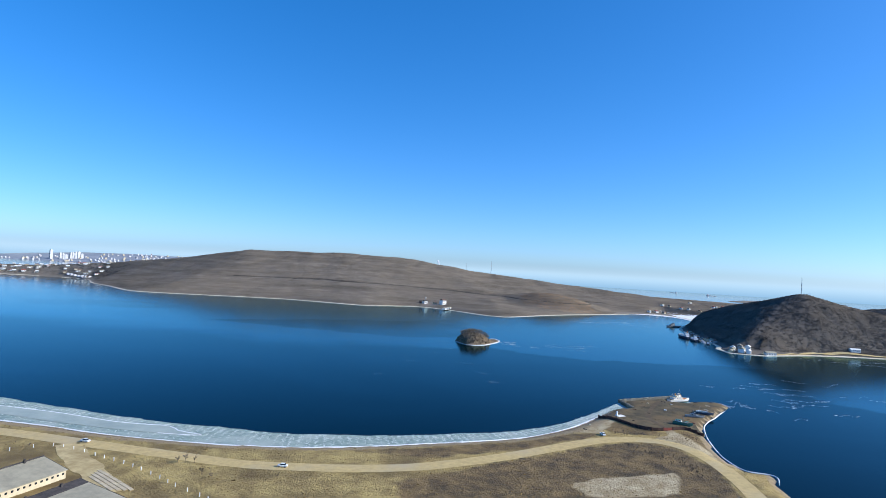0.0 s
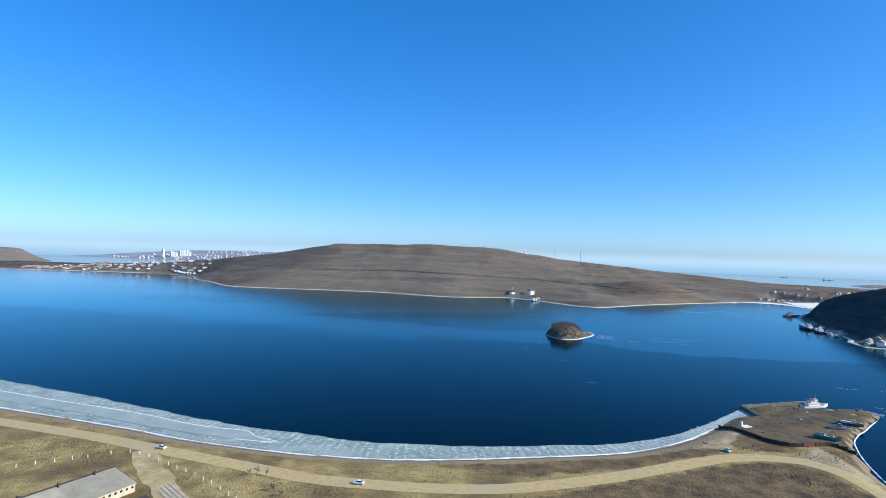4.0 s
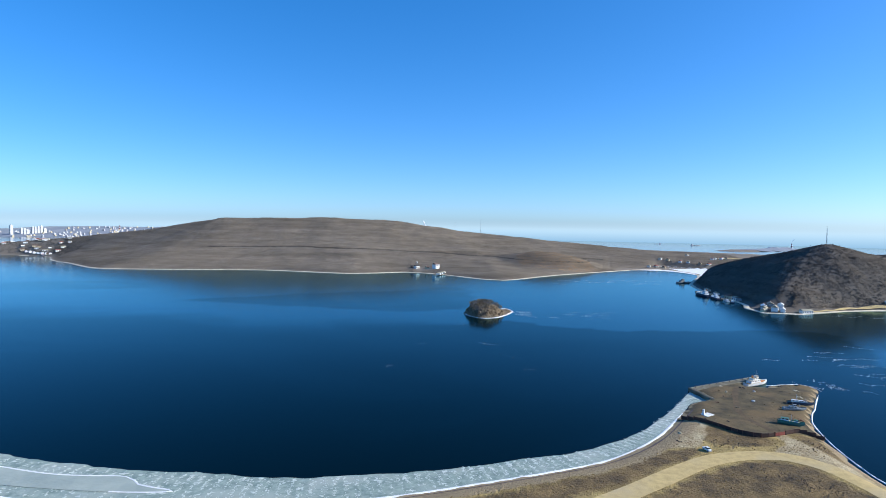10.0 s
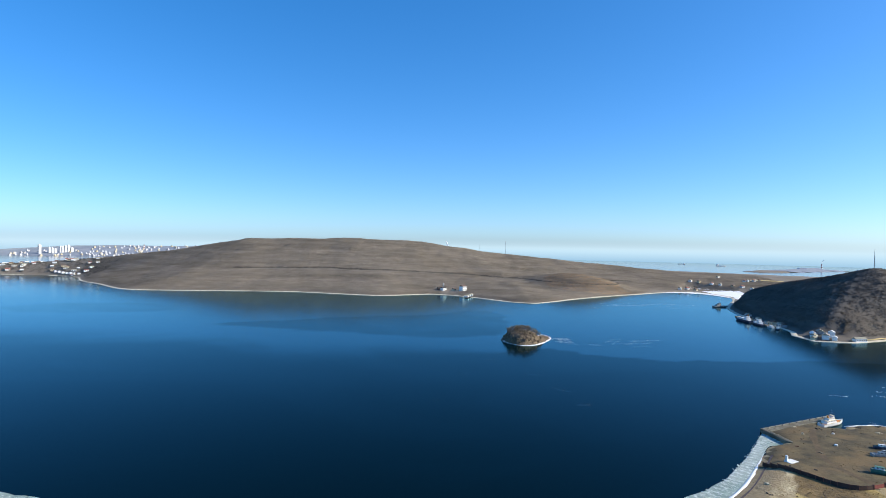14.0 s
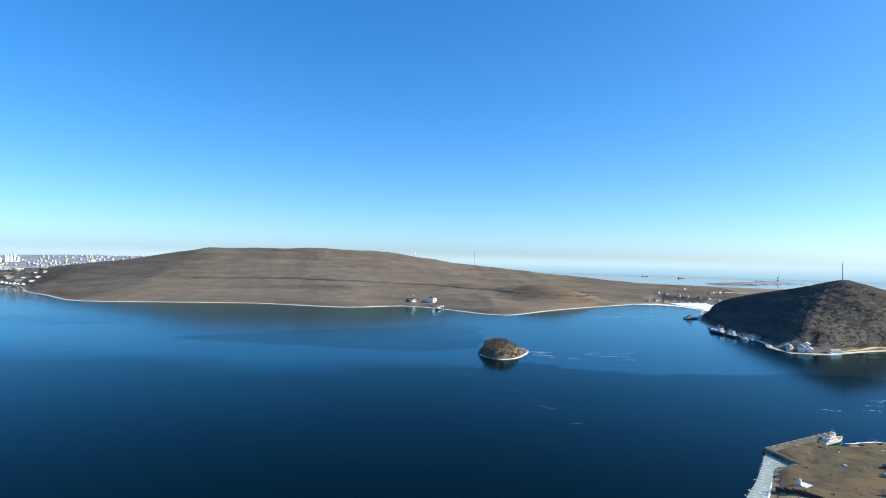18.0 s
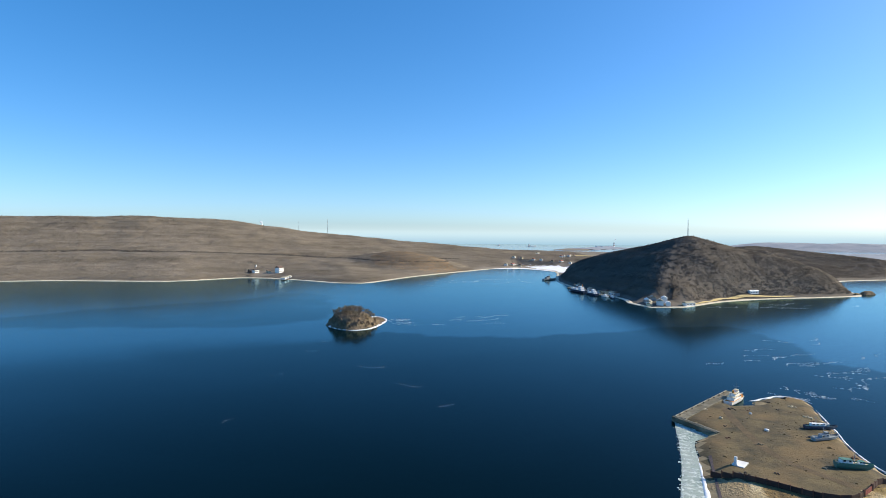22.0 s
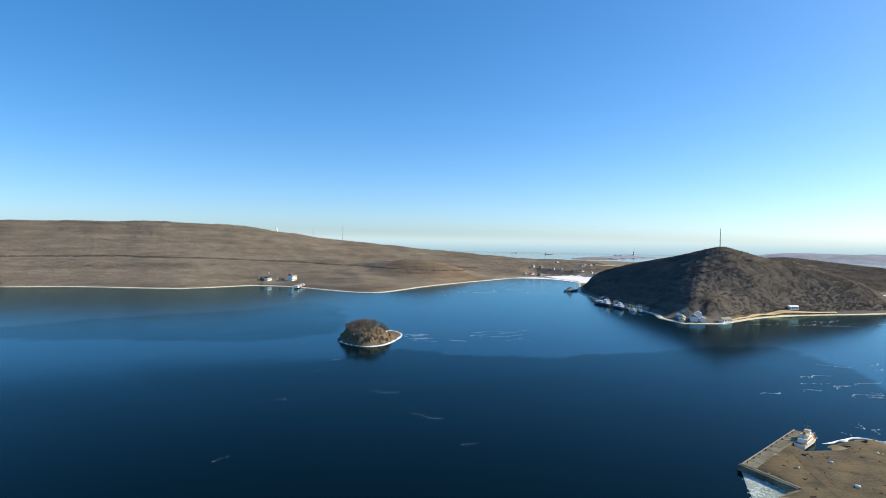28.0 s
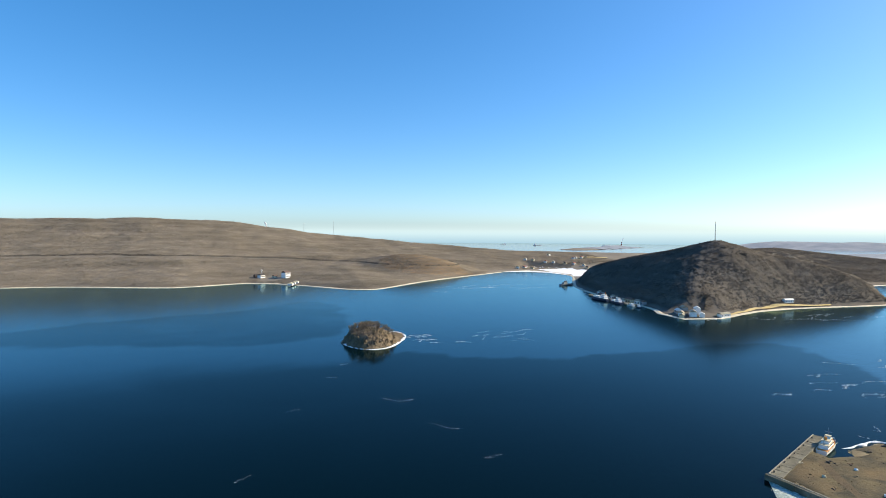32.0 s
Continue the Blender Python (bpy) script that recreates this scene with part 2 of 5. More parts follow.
def part(name, bm, material, parent, label="", smooth=False):
    me = bpy.data.meshes.new(name)
    bm.to_mesh(me)
    bm.free()
    me.materials.append(material)
    if smooth:
        me.polygons.foreach_set("use_smooth", np.ones(len(me.polygons), bool))
    ob = new(name, me)
    ob.parent = parent
    if label:
        ob["label"] = label
    return ob


def empty(name, m, label, category, group="", kind=""):
    ob = new(name)
    ob.matrix_world = m
    return tagged(ob, label, category, group, kind)


def box(bm, size, at, turn=0.0, bevel=0.0, taper=1.0, tilt=0.0):
    """A box of that size, its foot's middle at that place, turned about z by degrees; taper narrows its top."""
    made = bmesh.ops.create_cube(bm, size=1.0)["verts"]
    for v in made:
        k = taper if v.co.z > 0 else 1.0
        v.co = Vector((v.co.x * size[0] * k, v.co.y * size[1] * k, (v.co.z + 0.5) * size[2]))
    if bevel:
        edges = list({e for v in made for e in v.link_edges})
        made = list({v for f in bmesh.ops.bevel(bm, geom=edges, offset=bevel, segments=1, affect="EDGES")["faces"] for v in f.verts} | {v for v in made if v.is_valid})
    bmesh.ops.transform(bm, matrix=pose(*at, tilt, 0, turn), verts=made)
    return made


def rod(bm, a, b, r0, r1=None, sides=6):
    """A round bar from a to b."""
    a, b = Vector(a), Vector(b)
    d = b - a
    made = bmesh.ops.create_cone(bm, cap_ends=True, segments=sides, radius1=r0, radius2=r0 if r1 is None else r1, depth=d.length)["verts"]
    m = Matrix.Translation((a + b) / 2) @ d.to_track_quat("Z", "Y").to_matrix().to_4x4()
    bmesh.ops.transform(bm, matrix=m, verts=made)
    return made


def boxed(*args, **kw):
    bm = bmesh.new()
    box(bm, *args, **kw)
    return bm


def rodded(*args, **kw):
    bm = bmesh.new()
    rod(bm, *args, **kw)
    return bm


# ---- plan: coasts, as lines of x, y in metres ----
BEACH = [(-900, 334), (-560, 304), (-420, 296), (-320, 290), (-250, 286), (-200, 281), (-150, 282), (-110, 288), (-83, 296), (-52, 309), (-20, 324), (7, 338), (27, 355), (43, 374), (58, 397), (70, 416), (80, 431), (90, 434), (87, 455)]
HEADLAND = [(87, 455), (125, 477), (127, 467), (140, 466), (143, 473), (150, 474), (166, 477), (170, 467), (164, 457), (152, 438), (146, 428), (139, 418), (131, 403), (126, 387), (122, 368), (119.5, 348), (119, 333), (123, 316), (135, 312), (131, 299), (131, 282), (128, 245), (140, 190), (170, 120), (240, 20), (330, -900)]
NEAR_LAND = BEACH + HEADLAND + [(-900, -900)]
ISLE = [(-67.2, 752.0), (-59.5, 734.8), (-50.9, 724.5), (-40.6, 721.0), (-28.5, 728.8), (-16.5, 752.9), (-10.5, 775.2), (-13.1, 792.4), (-19.9, 798.4), (-25.1, 789.0), (-37.1, 787.3), (-52.6, 780.4), (-63.8, 766.6)]
FAR_SHORE = [(-2700, 1500), (-2300, 1495), (-1930, 1505), (-1775, 1555), (-1583, 1598), (-1444, 1618), (-1330, 1602), (-1240, 1560), (-1140, 1448), (-1030, 1365), (-886, 1250), (-800, 1245), (-700, 1262), (-600, 1282), (-510, 1290), (-420, 1270), (-324, 1252), (-265, 1285), (-218, 1315), (-170, 1300), (-133, 1275), (-80, 1220), (-40, 1185), (-5, 1178), (30, 1215), (95, 1300), (190, 1400), (270, 1475), (330, 1530), (395, 1562), (432, 1510), (441, 1440), (425, 1370), (385, 1280), (345, 1190), (326, 1110), (318, 1030), (318, 940), (312, 890), (300, 862), (303, 818), (345, 815), (420, 852), (500, 872), (590, 876), (640, 880), (672, 884), (690, 900), (740, 985), (810, 1070), (900, 1112), (998, 1123), (1130, 1150), (1240, 1165), (1285, 1200), (1270, 1290), (1330, 1450), (1560, 1620), (2100, 1700), (2900, 1760)]
FAR_LAND = FAR_SHORE + [(2900, 2150), (1500, 2260), (1000, 2350), (760, 2480), (400, 2650), (0, 2800), (-600, 2900), (-1050, 2650), (-1250, 2250), (-1500, 2080), (-1900, 1950), (-2300, 1850), (-2700, 1800)]
WEST_ISLE = [(-3300, 1900), (-2900, 2050), (-2660, 2150), (-2640, 2230), (-2760, 2350), (-3100, 2400), (-3500, 2200)]
CITY_LAND = [(-4300, 3550), (-3900, 3150), (-3300, 3150), (-2700, 3250), (-2200, 3420), (-1700, 3650), (-1300, 3900), (-900, 4150), (-900, 4800), (-4300, 4800)]
EAST_LAND = [(2250, 3400), (2450, 3080), (3000, 2620), (3600, 2250), (4300, 1900), (4500, 2000), (3900, 2700), (3200, 3300), (2700, 3600)]
PLANT_LAND = [(1150, 2950), (1350, 2980), (1600, 3230), (1780, 3330), (1760, 3480), (1560, 3480), (1300, 3200), (1100, 3060)]
SNOW_FLAT = [(424, 1660), (430, 1565), (441, 1450), (440, 1370), (498, 1360), (545, 1470), (530, 1570), (480, 1640), (445, 1690)]
ROAD = [(-900, 282), (-700, 275), (-420, 263), (-320, 260), (-247, 258), (-213, 255), (-181, 252), (-148, 249), (-118, 247), (-92, 250), (-67, 255), (-43, 263), (-22, 275), (1, 291), (23, 309), (42, 325), (58, 336), (75, 341.5), (90, 341), (101, 332), (107, 316), (110, 296), (110, 265), (105, 225), (92, 170), (80, 60), (40, -300), (0, -880)]
ICE_EDGE = [(-900, 384), (-560, 350), (-420, 341), (-311, 328), (-227, 314), (-191, 310), (-156, 310), (-122, 309), (-92, 315), (-61, 323), (-33, 335), (4, 352), (36, 379), (61, 413), (80, 444), (86, 454)]


def smooth_line(pts, step):
    """A Catmull-Rom line through the points, sampled about every step metres."""
    p = np.array(pts, float)
    p = np.vstack([2 * p[0] - p[1], p, 2 * p[-1] - p[-2]])
    out = []
    for i in range(1, len(p) - 2):
        n = max(1, int(np.linalg.norm(p[i + 1] - p[i]) / step))
        t = (np.arange(n) / n)[:, None]
        out.append(0.5 * (2 * p[i] + (p[i + 1] - p[i - 1]) * t + (2 * p[i - 1] - 5 * p[i] + 4 * p[i + 1] - p[i + 2]) * t**2 + (3 * p[i] - p[i - 1] - 3 * p[i + 1] + p[i + 2]) * t**3))
    return np.vstack(out + [p[-2:-1]])


def line_gap(x, y, line):
    """The distance of points from a line of straight pieces."""
    best = np.full(x.shape, 1e9)
    for (ax, ay), (bx, by) in zip(line[:-1], line[1:]):
        dx, dy = bx - ax, by - ay
        t = np.clip(((x - ax) * dx + (y - ay) * dy) / (dx * dx + dy * dy + 1e-9), 0, 1)
        best = np.minimum(best, np.hypot(x - ax - t * dx, y - ay - t * dy))
    return best


def line_value(x, y, line):
    """The distance of points from a line in the plan, and the line's height at the nearest place."""
    best, val = np.full(x.shape, 1e9), np.zeros(x.shape)
    for (ax, ay, az), (bx, by, bz) in zip(line[:-1], line[1:]):
        dx, dy = bx - ax, by - ay
        t = np.clip(((x - ax) * dx + (y - ay) * dy) / (dx * dx + dy * dy + 1e-9), 0, 1)
        d = np.hypot(x - ax - t * dx, y - ay - t * dy)
        val = np.where(d < best, az + (bz - az) * t, val)
        best = np.minimum(best, d)
    return best, val


def inside(x, y, poly):
    res = np.zeros(x.shape, bool)
    for (ax, ay), (bx, by) in zip(poly, np.roll(poly, -1, axis=0)):
        if ay != by:
            res ^= ((ay > y) != (by > y)) & (x < (bx - ax) * (y - ay) / (by - ay) + ax)
    return res


def depth_in(x, y, poly):
    """The distance from a coast, positive on land."""
    d = line_gap(x, y, list(map(tuple, poly)) + [tuple(poly[0])])
    return np.where(inside(x, y, np.array(poly, float)), d, -d)


def ease(v, a, b):
    t = np.clip((v - a) / (b - a), 0, 1)
    return t * t * (3 - 2 * t)


def rough(x, y, size, seed=0, octaves=4):
    """Smooth wandering values round 0, the widest waves size metres long."""
    out, amp, total = np.zeros(x.shape), 1.0, 0.0
    r = np.random.default_rng(seed)
    for _ in range(octaves):
        for _ in range(3):
            a, ph = r.uniform(0, math.tau), r.uniform(0, math.tau)
            ph2, a2 = r.uniform(0, math.tau), r.uniform(0, math.tau)
            u = (x * math.cos(a) + y * math.sin(a)) * math.tau / size
            v = (x * math.cos(a2) + y * math.sin(a2)) * math.tau / size
            out += amp * np.sin(u + ph + 1.3 * np.sin(v * 0.7 + ph2)) / 3
        total += amp
        amp, size = amp * 0.55, size * 0.47
    return out / total


P_NEAR = smooth_line(BEACH[:-3], 9).tolist() + BEACH[-3:] + HEADLAND[:4] + smooth_line(HEADLAND[4:], 4).tolist() + [(-900, -900)]
P_ISLE = smooth_line(ISLE + ISLE[:1], 4)[:-1].tolist()
S_FAR = smooth_line(FAR_SHORE, 25)
P_FAR = S_FAR.tolist() + FAR_LAND[len(FAR_SHORE):]
S_ROAD = smooth_line([(x, y + 5) for x, y in ROAD], 5)
RIDGE_X = [-2600, -1900, -1500, -1254, -1093, -969, -840, -650, -500, -320, -53, 174, 350, 517, 700, 1000, 1500, 2900]
RIDGE_Z = [8, 14, 28, 50, 69, 89, 113, 119, 123, 112, 77, 57, 43, 30, 26, 22, 14, 8]
RIDGE_Y = [1680, 1680, 1680, 1680, 1685, 1700, 1730, 1770, 1800, 1850, 1900, 1905, 1900, 1900, 1890, 1880, 1900, 1950]
# the crest of the hill with the mast, and of the capes beyond it: x, y, height
MAST_CREST = [(414, 1318, 6), (419, 1228, 37), (428, 1133, 55), (450, 1060, 68), (470, 1022, 79), (482, 1000, 85), (500, 996, 80), (530, 996, 72), (562, 990, 65), (606, 968, 55), (653, 934, 36), (688, 900, 6)]
CAPE_CREST = [(780, 1400, 40), (930, 1480, 54), (1033, 1500, 57), (1090, 1390, 46), (1150, 1270, 34), (1205, 1215, 20), (1262, 1195, 4)]


def height(x, y):
    x, y = np.asarray(x, float), np.asarray(y, float)
    near, isle, far = depth_in(x, y, P_NEAR), depth_in(x, y, P_ISLE), depth_in(x, y, P_FAR)
    west = depth_in(x, y, WEST_ISLE)
    city, east, plant_ = depth_in(x, y, CITY_LAND), depth_in(x, y, EAST_LAND), depth_in(x, y, PLANT_LAND)
    out = -np.minimum(5, 0.5 + 0.12 * -np.maximum.reduce([near, isle, far, city, east, plant_, west]))
    # the near shore: a beach that rises to a flat of dry grass
    road = line_gap(x, y, S_ROAD.tolist()[::2])
    calm = ease(road, 6, 14)
    hard = ease(x, 66, 84) * ease(y, 385, 402)
    flat = 0.3 + (2.6 - 0.75 * hard) * ease(near, 0, 13 - 10 * hard) + calm * (0.35 * rough(x, y, 60, 1) + 0.12 * rough(x, y, 14, 2)) * ease(near, 6, 30)
    out = np.where(near > 0, flat, out)
    # the islet: a steep rock with a low tail
    dome = 7.2 * ease(np.hypot((x + 45) / 25, (y - 753) / 38), 1.15, 0.5) + 3.6 * ease(np.hypot((x + 46) / 23, (y - 755) / 31), 1.0, 0.0) + 1.3 * ease(isle, 0, 8)
    out = np.where(isle > 0, 0.3 + dome * ease(isle, -1, 5) * (1 + 0.16 * rough(x, y, 13, 3)), out)
    # the long wooded hill behind the bay, with a knoll at its foot, and the hill with the mast
    crest = np.interp(x, RIDGE_X, RIDGE_Z)
    ridge_y = np.interp(x, RIDGE_X, RIDGE_Y)
    up = np.clip(far / (far + np.abs(ridge_y - y) + 1), 0, 1)
    rise = 0.55 * up + 0.45 * up**1.8
    long_hill = crest * np.where(y < ridge_y, rise, 1 - 0.5 * ease(y, ridge_y, ridge_y + 400)) * (1 + 0.04 * rough(x, y, 420, 4) * ease(far, 0, 150))
    long_hill = long_hill + 2.5 * ease(far, 0, 30) + 3 * rough(x, y, 160, 5) * ease(far, 20, 200)
    knoll = 26 * ease(np.hypot((x - 118) / 170, (y - 1520) / 160), 1, 0.0)
    mast_hill = 1.5 * ease(far, 0, 15)
    for crest_line, steep in ((MAST_CREST, 1.0), (CAPE_CREST, 0.9)):
        gap, top = line_value(x, y, crest_line)
        gap = np.sqrt(gap**2 + 500) - 22.4
        spur = 1 + 0.10 * rough(x, y, 130, 6) * ease(gap, 10, 70) + 0.05 * rough(x, y, 45, 16) * ease(gap, 5, 40)
        mast_hill = np.maximum(mast_hill, top * np.clip(far / (np.abs(far) + gap * steep + 1), 0, 1) ** 0.85 * spur)
    mast_hill = mast_hill * (0.06 + 0.94 * ease(far, 7, 26))
    point = ease(np.hypot((x - 325) / 42, (y - 838) / 30), 1.4, 0.8)
    mast_hill = mast_hill * (1 - point) + 1.6 * point
    side = ease(x, 330, 420) * ease(y, 1620, 1330)
    hills = np.maximum(long_hill * (1 - side), mast_hill * ease(y, 1900, 1500) * ease(x, 290, 330)) + knoll * ease(far, 0, 60)
    # the low ground at the head of the bay
    low = ease(np.hypot((x - 560) / 320, (y - 1450) / 180), 1.2, 0.5)
    hills = hills * (1 - 0.8 * low) + 3 * low
    shelf = ease(depth_in(x, y, SNOW_FLAT), -40, 15)
    hills = hills * (1 - shelf) + 0.9 * shelf
    out = np.where(far > 0, 0.2 + hills * ease(far, -4, 12), out)
    out = np.where(west > 0, 1 + 62 * ease(west, 0, 150), out)
    out = np.where(city > 0, 1 + 64 * ease(city, 0, 650) + 6 * rough(x, y, 400, 8) * ease(city, 0, 300), out)
    out = np.where(plant_ > 0, 2 + 9 * ease(plant_, 0, 90), out)
    out = np.where(east > 0, 1 + 40 * ease(east, 0, 260) + 10 * rough(x, y, 500, 9) * ease(east, 0, 300), out)
    return out


# ---- ground: one sheet to the horizon ----
def steps(*spans):
    return np.concatenate([np.arange(a, b, s) for a, b, s in spans])


gx = np.append(steps((-4800, -1900, 110), (-1900, -340, 20), (-340, 200, 4), (200, 1200, 13), (1200, 4800, 110)), 4800)
gy = np.append(steps((-900, 60, 60), (60, 500, 4), (500, 700, 25), (700, 824, 4), (824, 2700, 16), (2700, 4800, 80)), 4800)
GX, GY = np.meshgrid(gx, gy)
GZ = height(GX, GY)
nx, ny = len(gx), len(gy)
ids = np.arange(nx * ny).reshape(ny, nx)
quads = np.stack([ids[:-1, :-1], ids[:-1, 1:], ids[1:, 1:], ids[1:, :-1]], -1).reshape(-1, 4)
ground = link_mesh("ground", np.stack([GX, GY, GZ], -1).reshape(-1, 3), quads, [M_GRASS, M_BEACH, M_DIRT, M_FOREST, M_SEABED, M_HAZED_LAND, M_ROCK, M_SNOW, M_FOREST_SHADED], smooth=True)
cx, cy = (GX[:-1, :-1] + GX[1:, 1:]) / 2, (GY[:-1, :-1] + GY[1:, 1:]) / 2
cn = depth_in(cx, cy, P_NEAR)
kind = np.where((cy > 700) & (cy < 3000), 3, 0)
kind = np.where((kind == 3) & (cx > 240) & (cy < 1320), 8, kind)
# land beyond 3 km and in the far east takes the haze-tinted colour
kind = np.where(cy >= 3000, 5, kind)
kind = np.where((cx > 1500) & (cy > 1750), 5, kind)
kind = np.where((cy <= 700) & (cn < 3), 1, kind)
yard = inside(cx, cy, np.array([(60, 398), (73, 386), (83, 373), (92, 371), (101, 375), (111, 378), (118, 373), (200, 392), (200, 520), (80, 520)], float))
kind = np.where(yard & (cn > 2), 2, kind)
kind = np.where((cy > 690) & (cy < 830) & (np.abs(cx + 39) < 45), 6, kind)
kind = np.where(inside(cx, cy, np.array(SNOW_FLAT, float)), 7, kind)
kind = np.where((GZ[:-1, :-1] < -0.4) & (GZ[1:, 1:] < -0.4), 4, kind)
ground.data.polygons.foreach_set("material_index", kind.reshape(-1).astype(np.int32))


def cover(name, areas, soft):
    """How much of the ground at each grid point this cover takes, 0 to 1."""
    val = np.zeros(GX.shape)
    rows_ = slice(int(np.searchsorted(gy, 40)), int(np.searchsorted(gy, 420)))
    x, y = GX[rows_], GY[rows_]
    for area in areas:
        d = depth_in(x, y, area) + 3.0 * rough(x, y, 22, 61, 3)
        val[rows_] = np.maximum(val[rows_], ease(d, -soft, soft))
    att = ground.data.attributes.new(name, "FLOAT", "POINT")
    att.data.foreach_set("value", val.reshape(-1).astype(np.float32))


CLEARING = [(28, 267), (45, 277), (60, 284), (84, 294), (77, 266), (38, 252)]
cover("brush", [[(-48, 250), (-10, 279), (20, 303), (42, 321), (60, 334), (76, 340), (92, 338), (101, 322), (105, 295), (105, 260), (98, 220), (80, 60), (30, 60), (-20, 180)], [(-75, 284), (-40, 298), (-16, 309), (9, 325), (38, 348), (52, 352), (50, 345), (36, 333), (14, 314), (-13, 297), (-40, 282)], [(62, 378), (58, 366), (66, 357), (80, 358), (92, 360), (97, 367), (90, 371), (82, 374), (72, 386)], [(113, 325), (119, 330), (118, 366), (113, 376), (106, 372), (110, 350)]], 7.0)
cover("sand", [[(84, 350), (96, 348), (106, 336), (113, 322), (114, 335), (111, 352), (106, 366), (104, 378), (97, 376), (97, 362)], CLEARING, [(36, 350), (46, 366), (58, 386), (64, 394), (70, 384), (62, 368), (56, 354)]], 3.0)
att = ground.data.attributes.new("beach", "FLOAT", "POINT")
shore_gap = depth_in(GX, GY, P_NEAR)
att.data.foreach_set("value", ease(13 + 2.0 * rough(GX, GY, 18, 62, 3) - shore_gap - 9 * ease(GX, 96, 112), -2.5, 2.5).reshape(-1).astype(np.float32))
tagged(ground, "dry winter grassland, bare dirt and leafless wooded hills round a bay", "ground", kind="structure")

# the sea: one sheet, finer over the bay, with the wind's sheets on it
wx_, wy_ = np.append(steps((-4800, -1300, 100), (-1300, 900, 7), (900, 4800, 100)), 4800), np.append(steps((-4800, 300, 150), (300, 1300, 7), (1300, 4800, 100)), 4800)
WX, WY = np.meshgrid(wx_, wy_)
w_ids = np.arange(WX.size).reshape(WX.shape)
w_quads = np.stack([w_ids[:-1, :-1], w_ids[:-1, 1:], w_ids[1:, 1:], w_ids[1:, :-1]], -1).reshape(-1, 4)
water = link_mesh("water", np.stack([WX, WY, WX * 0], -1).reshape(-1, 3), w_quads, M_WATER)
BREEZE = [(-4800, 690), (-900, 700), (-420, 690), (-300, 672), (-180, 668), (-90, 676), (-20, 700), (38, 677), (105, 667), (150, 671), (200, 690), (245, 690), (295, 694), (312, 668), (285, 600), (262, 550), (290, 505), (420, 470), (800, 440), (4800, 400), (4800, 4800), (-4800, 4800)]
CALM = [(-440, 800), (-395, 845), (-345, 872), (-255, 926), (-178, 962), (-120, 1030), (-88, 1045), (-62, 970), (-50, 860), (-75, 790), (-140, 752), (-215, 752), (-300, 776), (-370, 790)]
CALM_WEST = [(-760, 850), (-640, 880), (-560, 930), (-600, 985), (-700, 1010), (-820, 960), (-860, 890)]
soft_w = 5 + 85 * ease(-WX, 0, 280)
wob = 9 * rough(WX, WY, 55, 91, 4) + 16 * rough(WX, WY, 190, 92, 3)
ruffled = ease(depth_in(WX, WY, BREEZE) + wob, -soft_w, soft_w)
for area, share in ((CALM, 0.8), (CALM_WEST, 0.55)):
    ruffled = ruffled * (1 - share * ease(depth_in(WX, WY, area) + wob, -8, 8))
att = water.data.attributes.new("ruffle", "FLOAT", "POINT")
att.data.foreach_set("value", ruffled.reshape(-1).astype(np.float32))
tagged(water, "dark blue sea water with calm patches reflecting the winter sky", "water", kind="structure")


def sheet_z(x, y):
    """The ground sheet's height, between its grid points."""
    i, j = np.clip(np.searchsorted(gx, x) - 1, 0, nx - 2), np.clip(np.searchsorted(gy, y) - 1, 0, ny - 2)
    u, v = (x - gx[i]) / (gx[i + 1] - gx[i]), (y - gy[j]) / (gy[j + 1] - gy[j])
    return (GZ[j, i] * (1 - u) + GZ[j, i + 1] * u) * (1 - v) + (GZ[j + 1, i] * (1 - u) + GZ[j + 1, i + 1] * u) * v


# ---- ribbons along the shore: road, snow crust, ice ----
def ribbon(name, line, width, lift, material, z=None, thick=0.0, wobble=0.0, seed=0):
    p = np.array(line, float)
    t = np.gradient(p, axis=0)
    t /= np.linalg.norm(t, axis=1)[:, None] + 1e-9
    n = np.stack([-t[:, 1], t[:, 0]], -1)
    w = width / 2 * (1 + wobble * rough(p[:, 0], p[:, 1], 25, seed, 3))[:, None]
    cols = [p + n * w * k for k in (1, 0.5, 0, -0.5, -1)]
    xy = np.stack(cols, 1)
    zz = sheet_z(xy[..., 0], xy[..., 1]) if z is None else np.full(xy.shape[:2], float(z))
    zz = zz + lift - thick * np.array([1, 0, 0, 0, 1])
    v = np.concatenate([xy, zz[..., None]], -1).reshape(-1, 3)
    m = 5
    f = [(i * m + j, i * m + j + 1, (i + 1) * m + j + 1, (i + 1) * m + j) for i in range(len(p) - 1) for j in range(m - 1)]
    return link_mesh(name, v, f, material, smooth=True)


tagged(ribbon("road", S_ROAD, 9.4, 0.10, M_ROAD, wobble=0.08), "pale unpaved gravel road along the shore", "road", kind="structure")


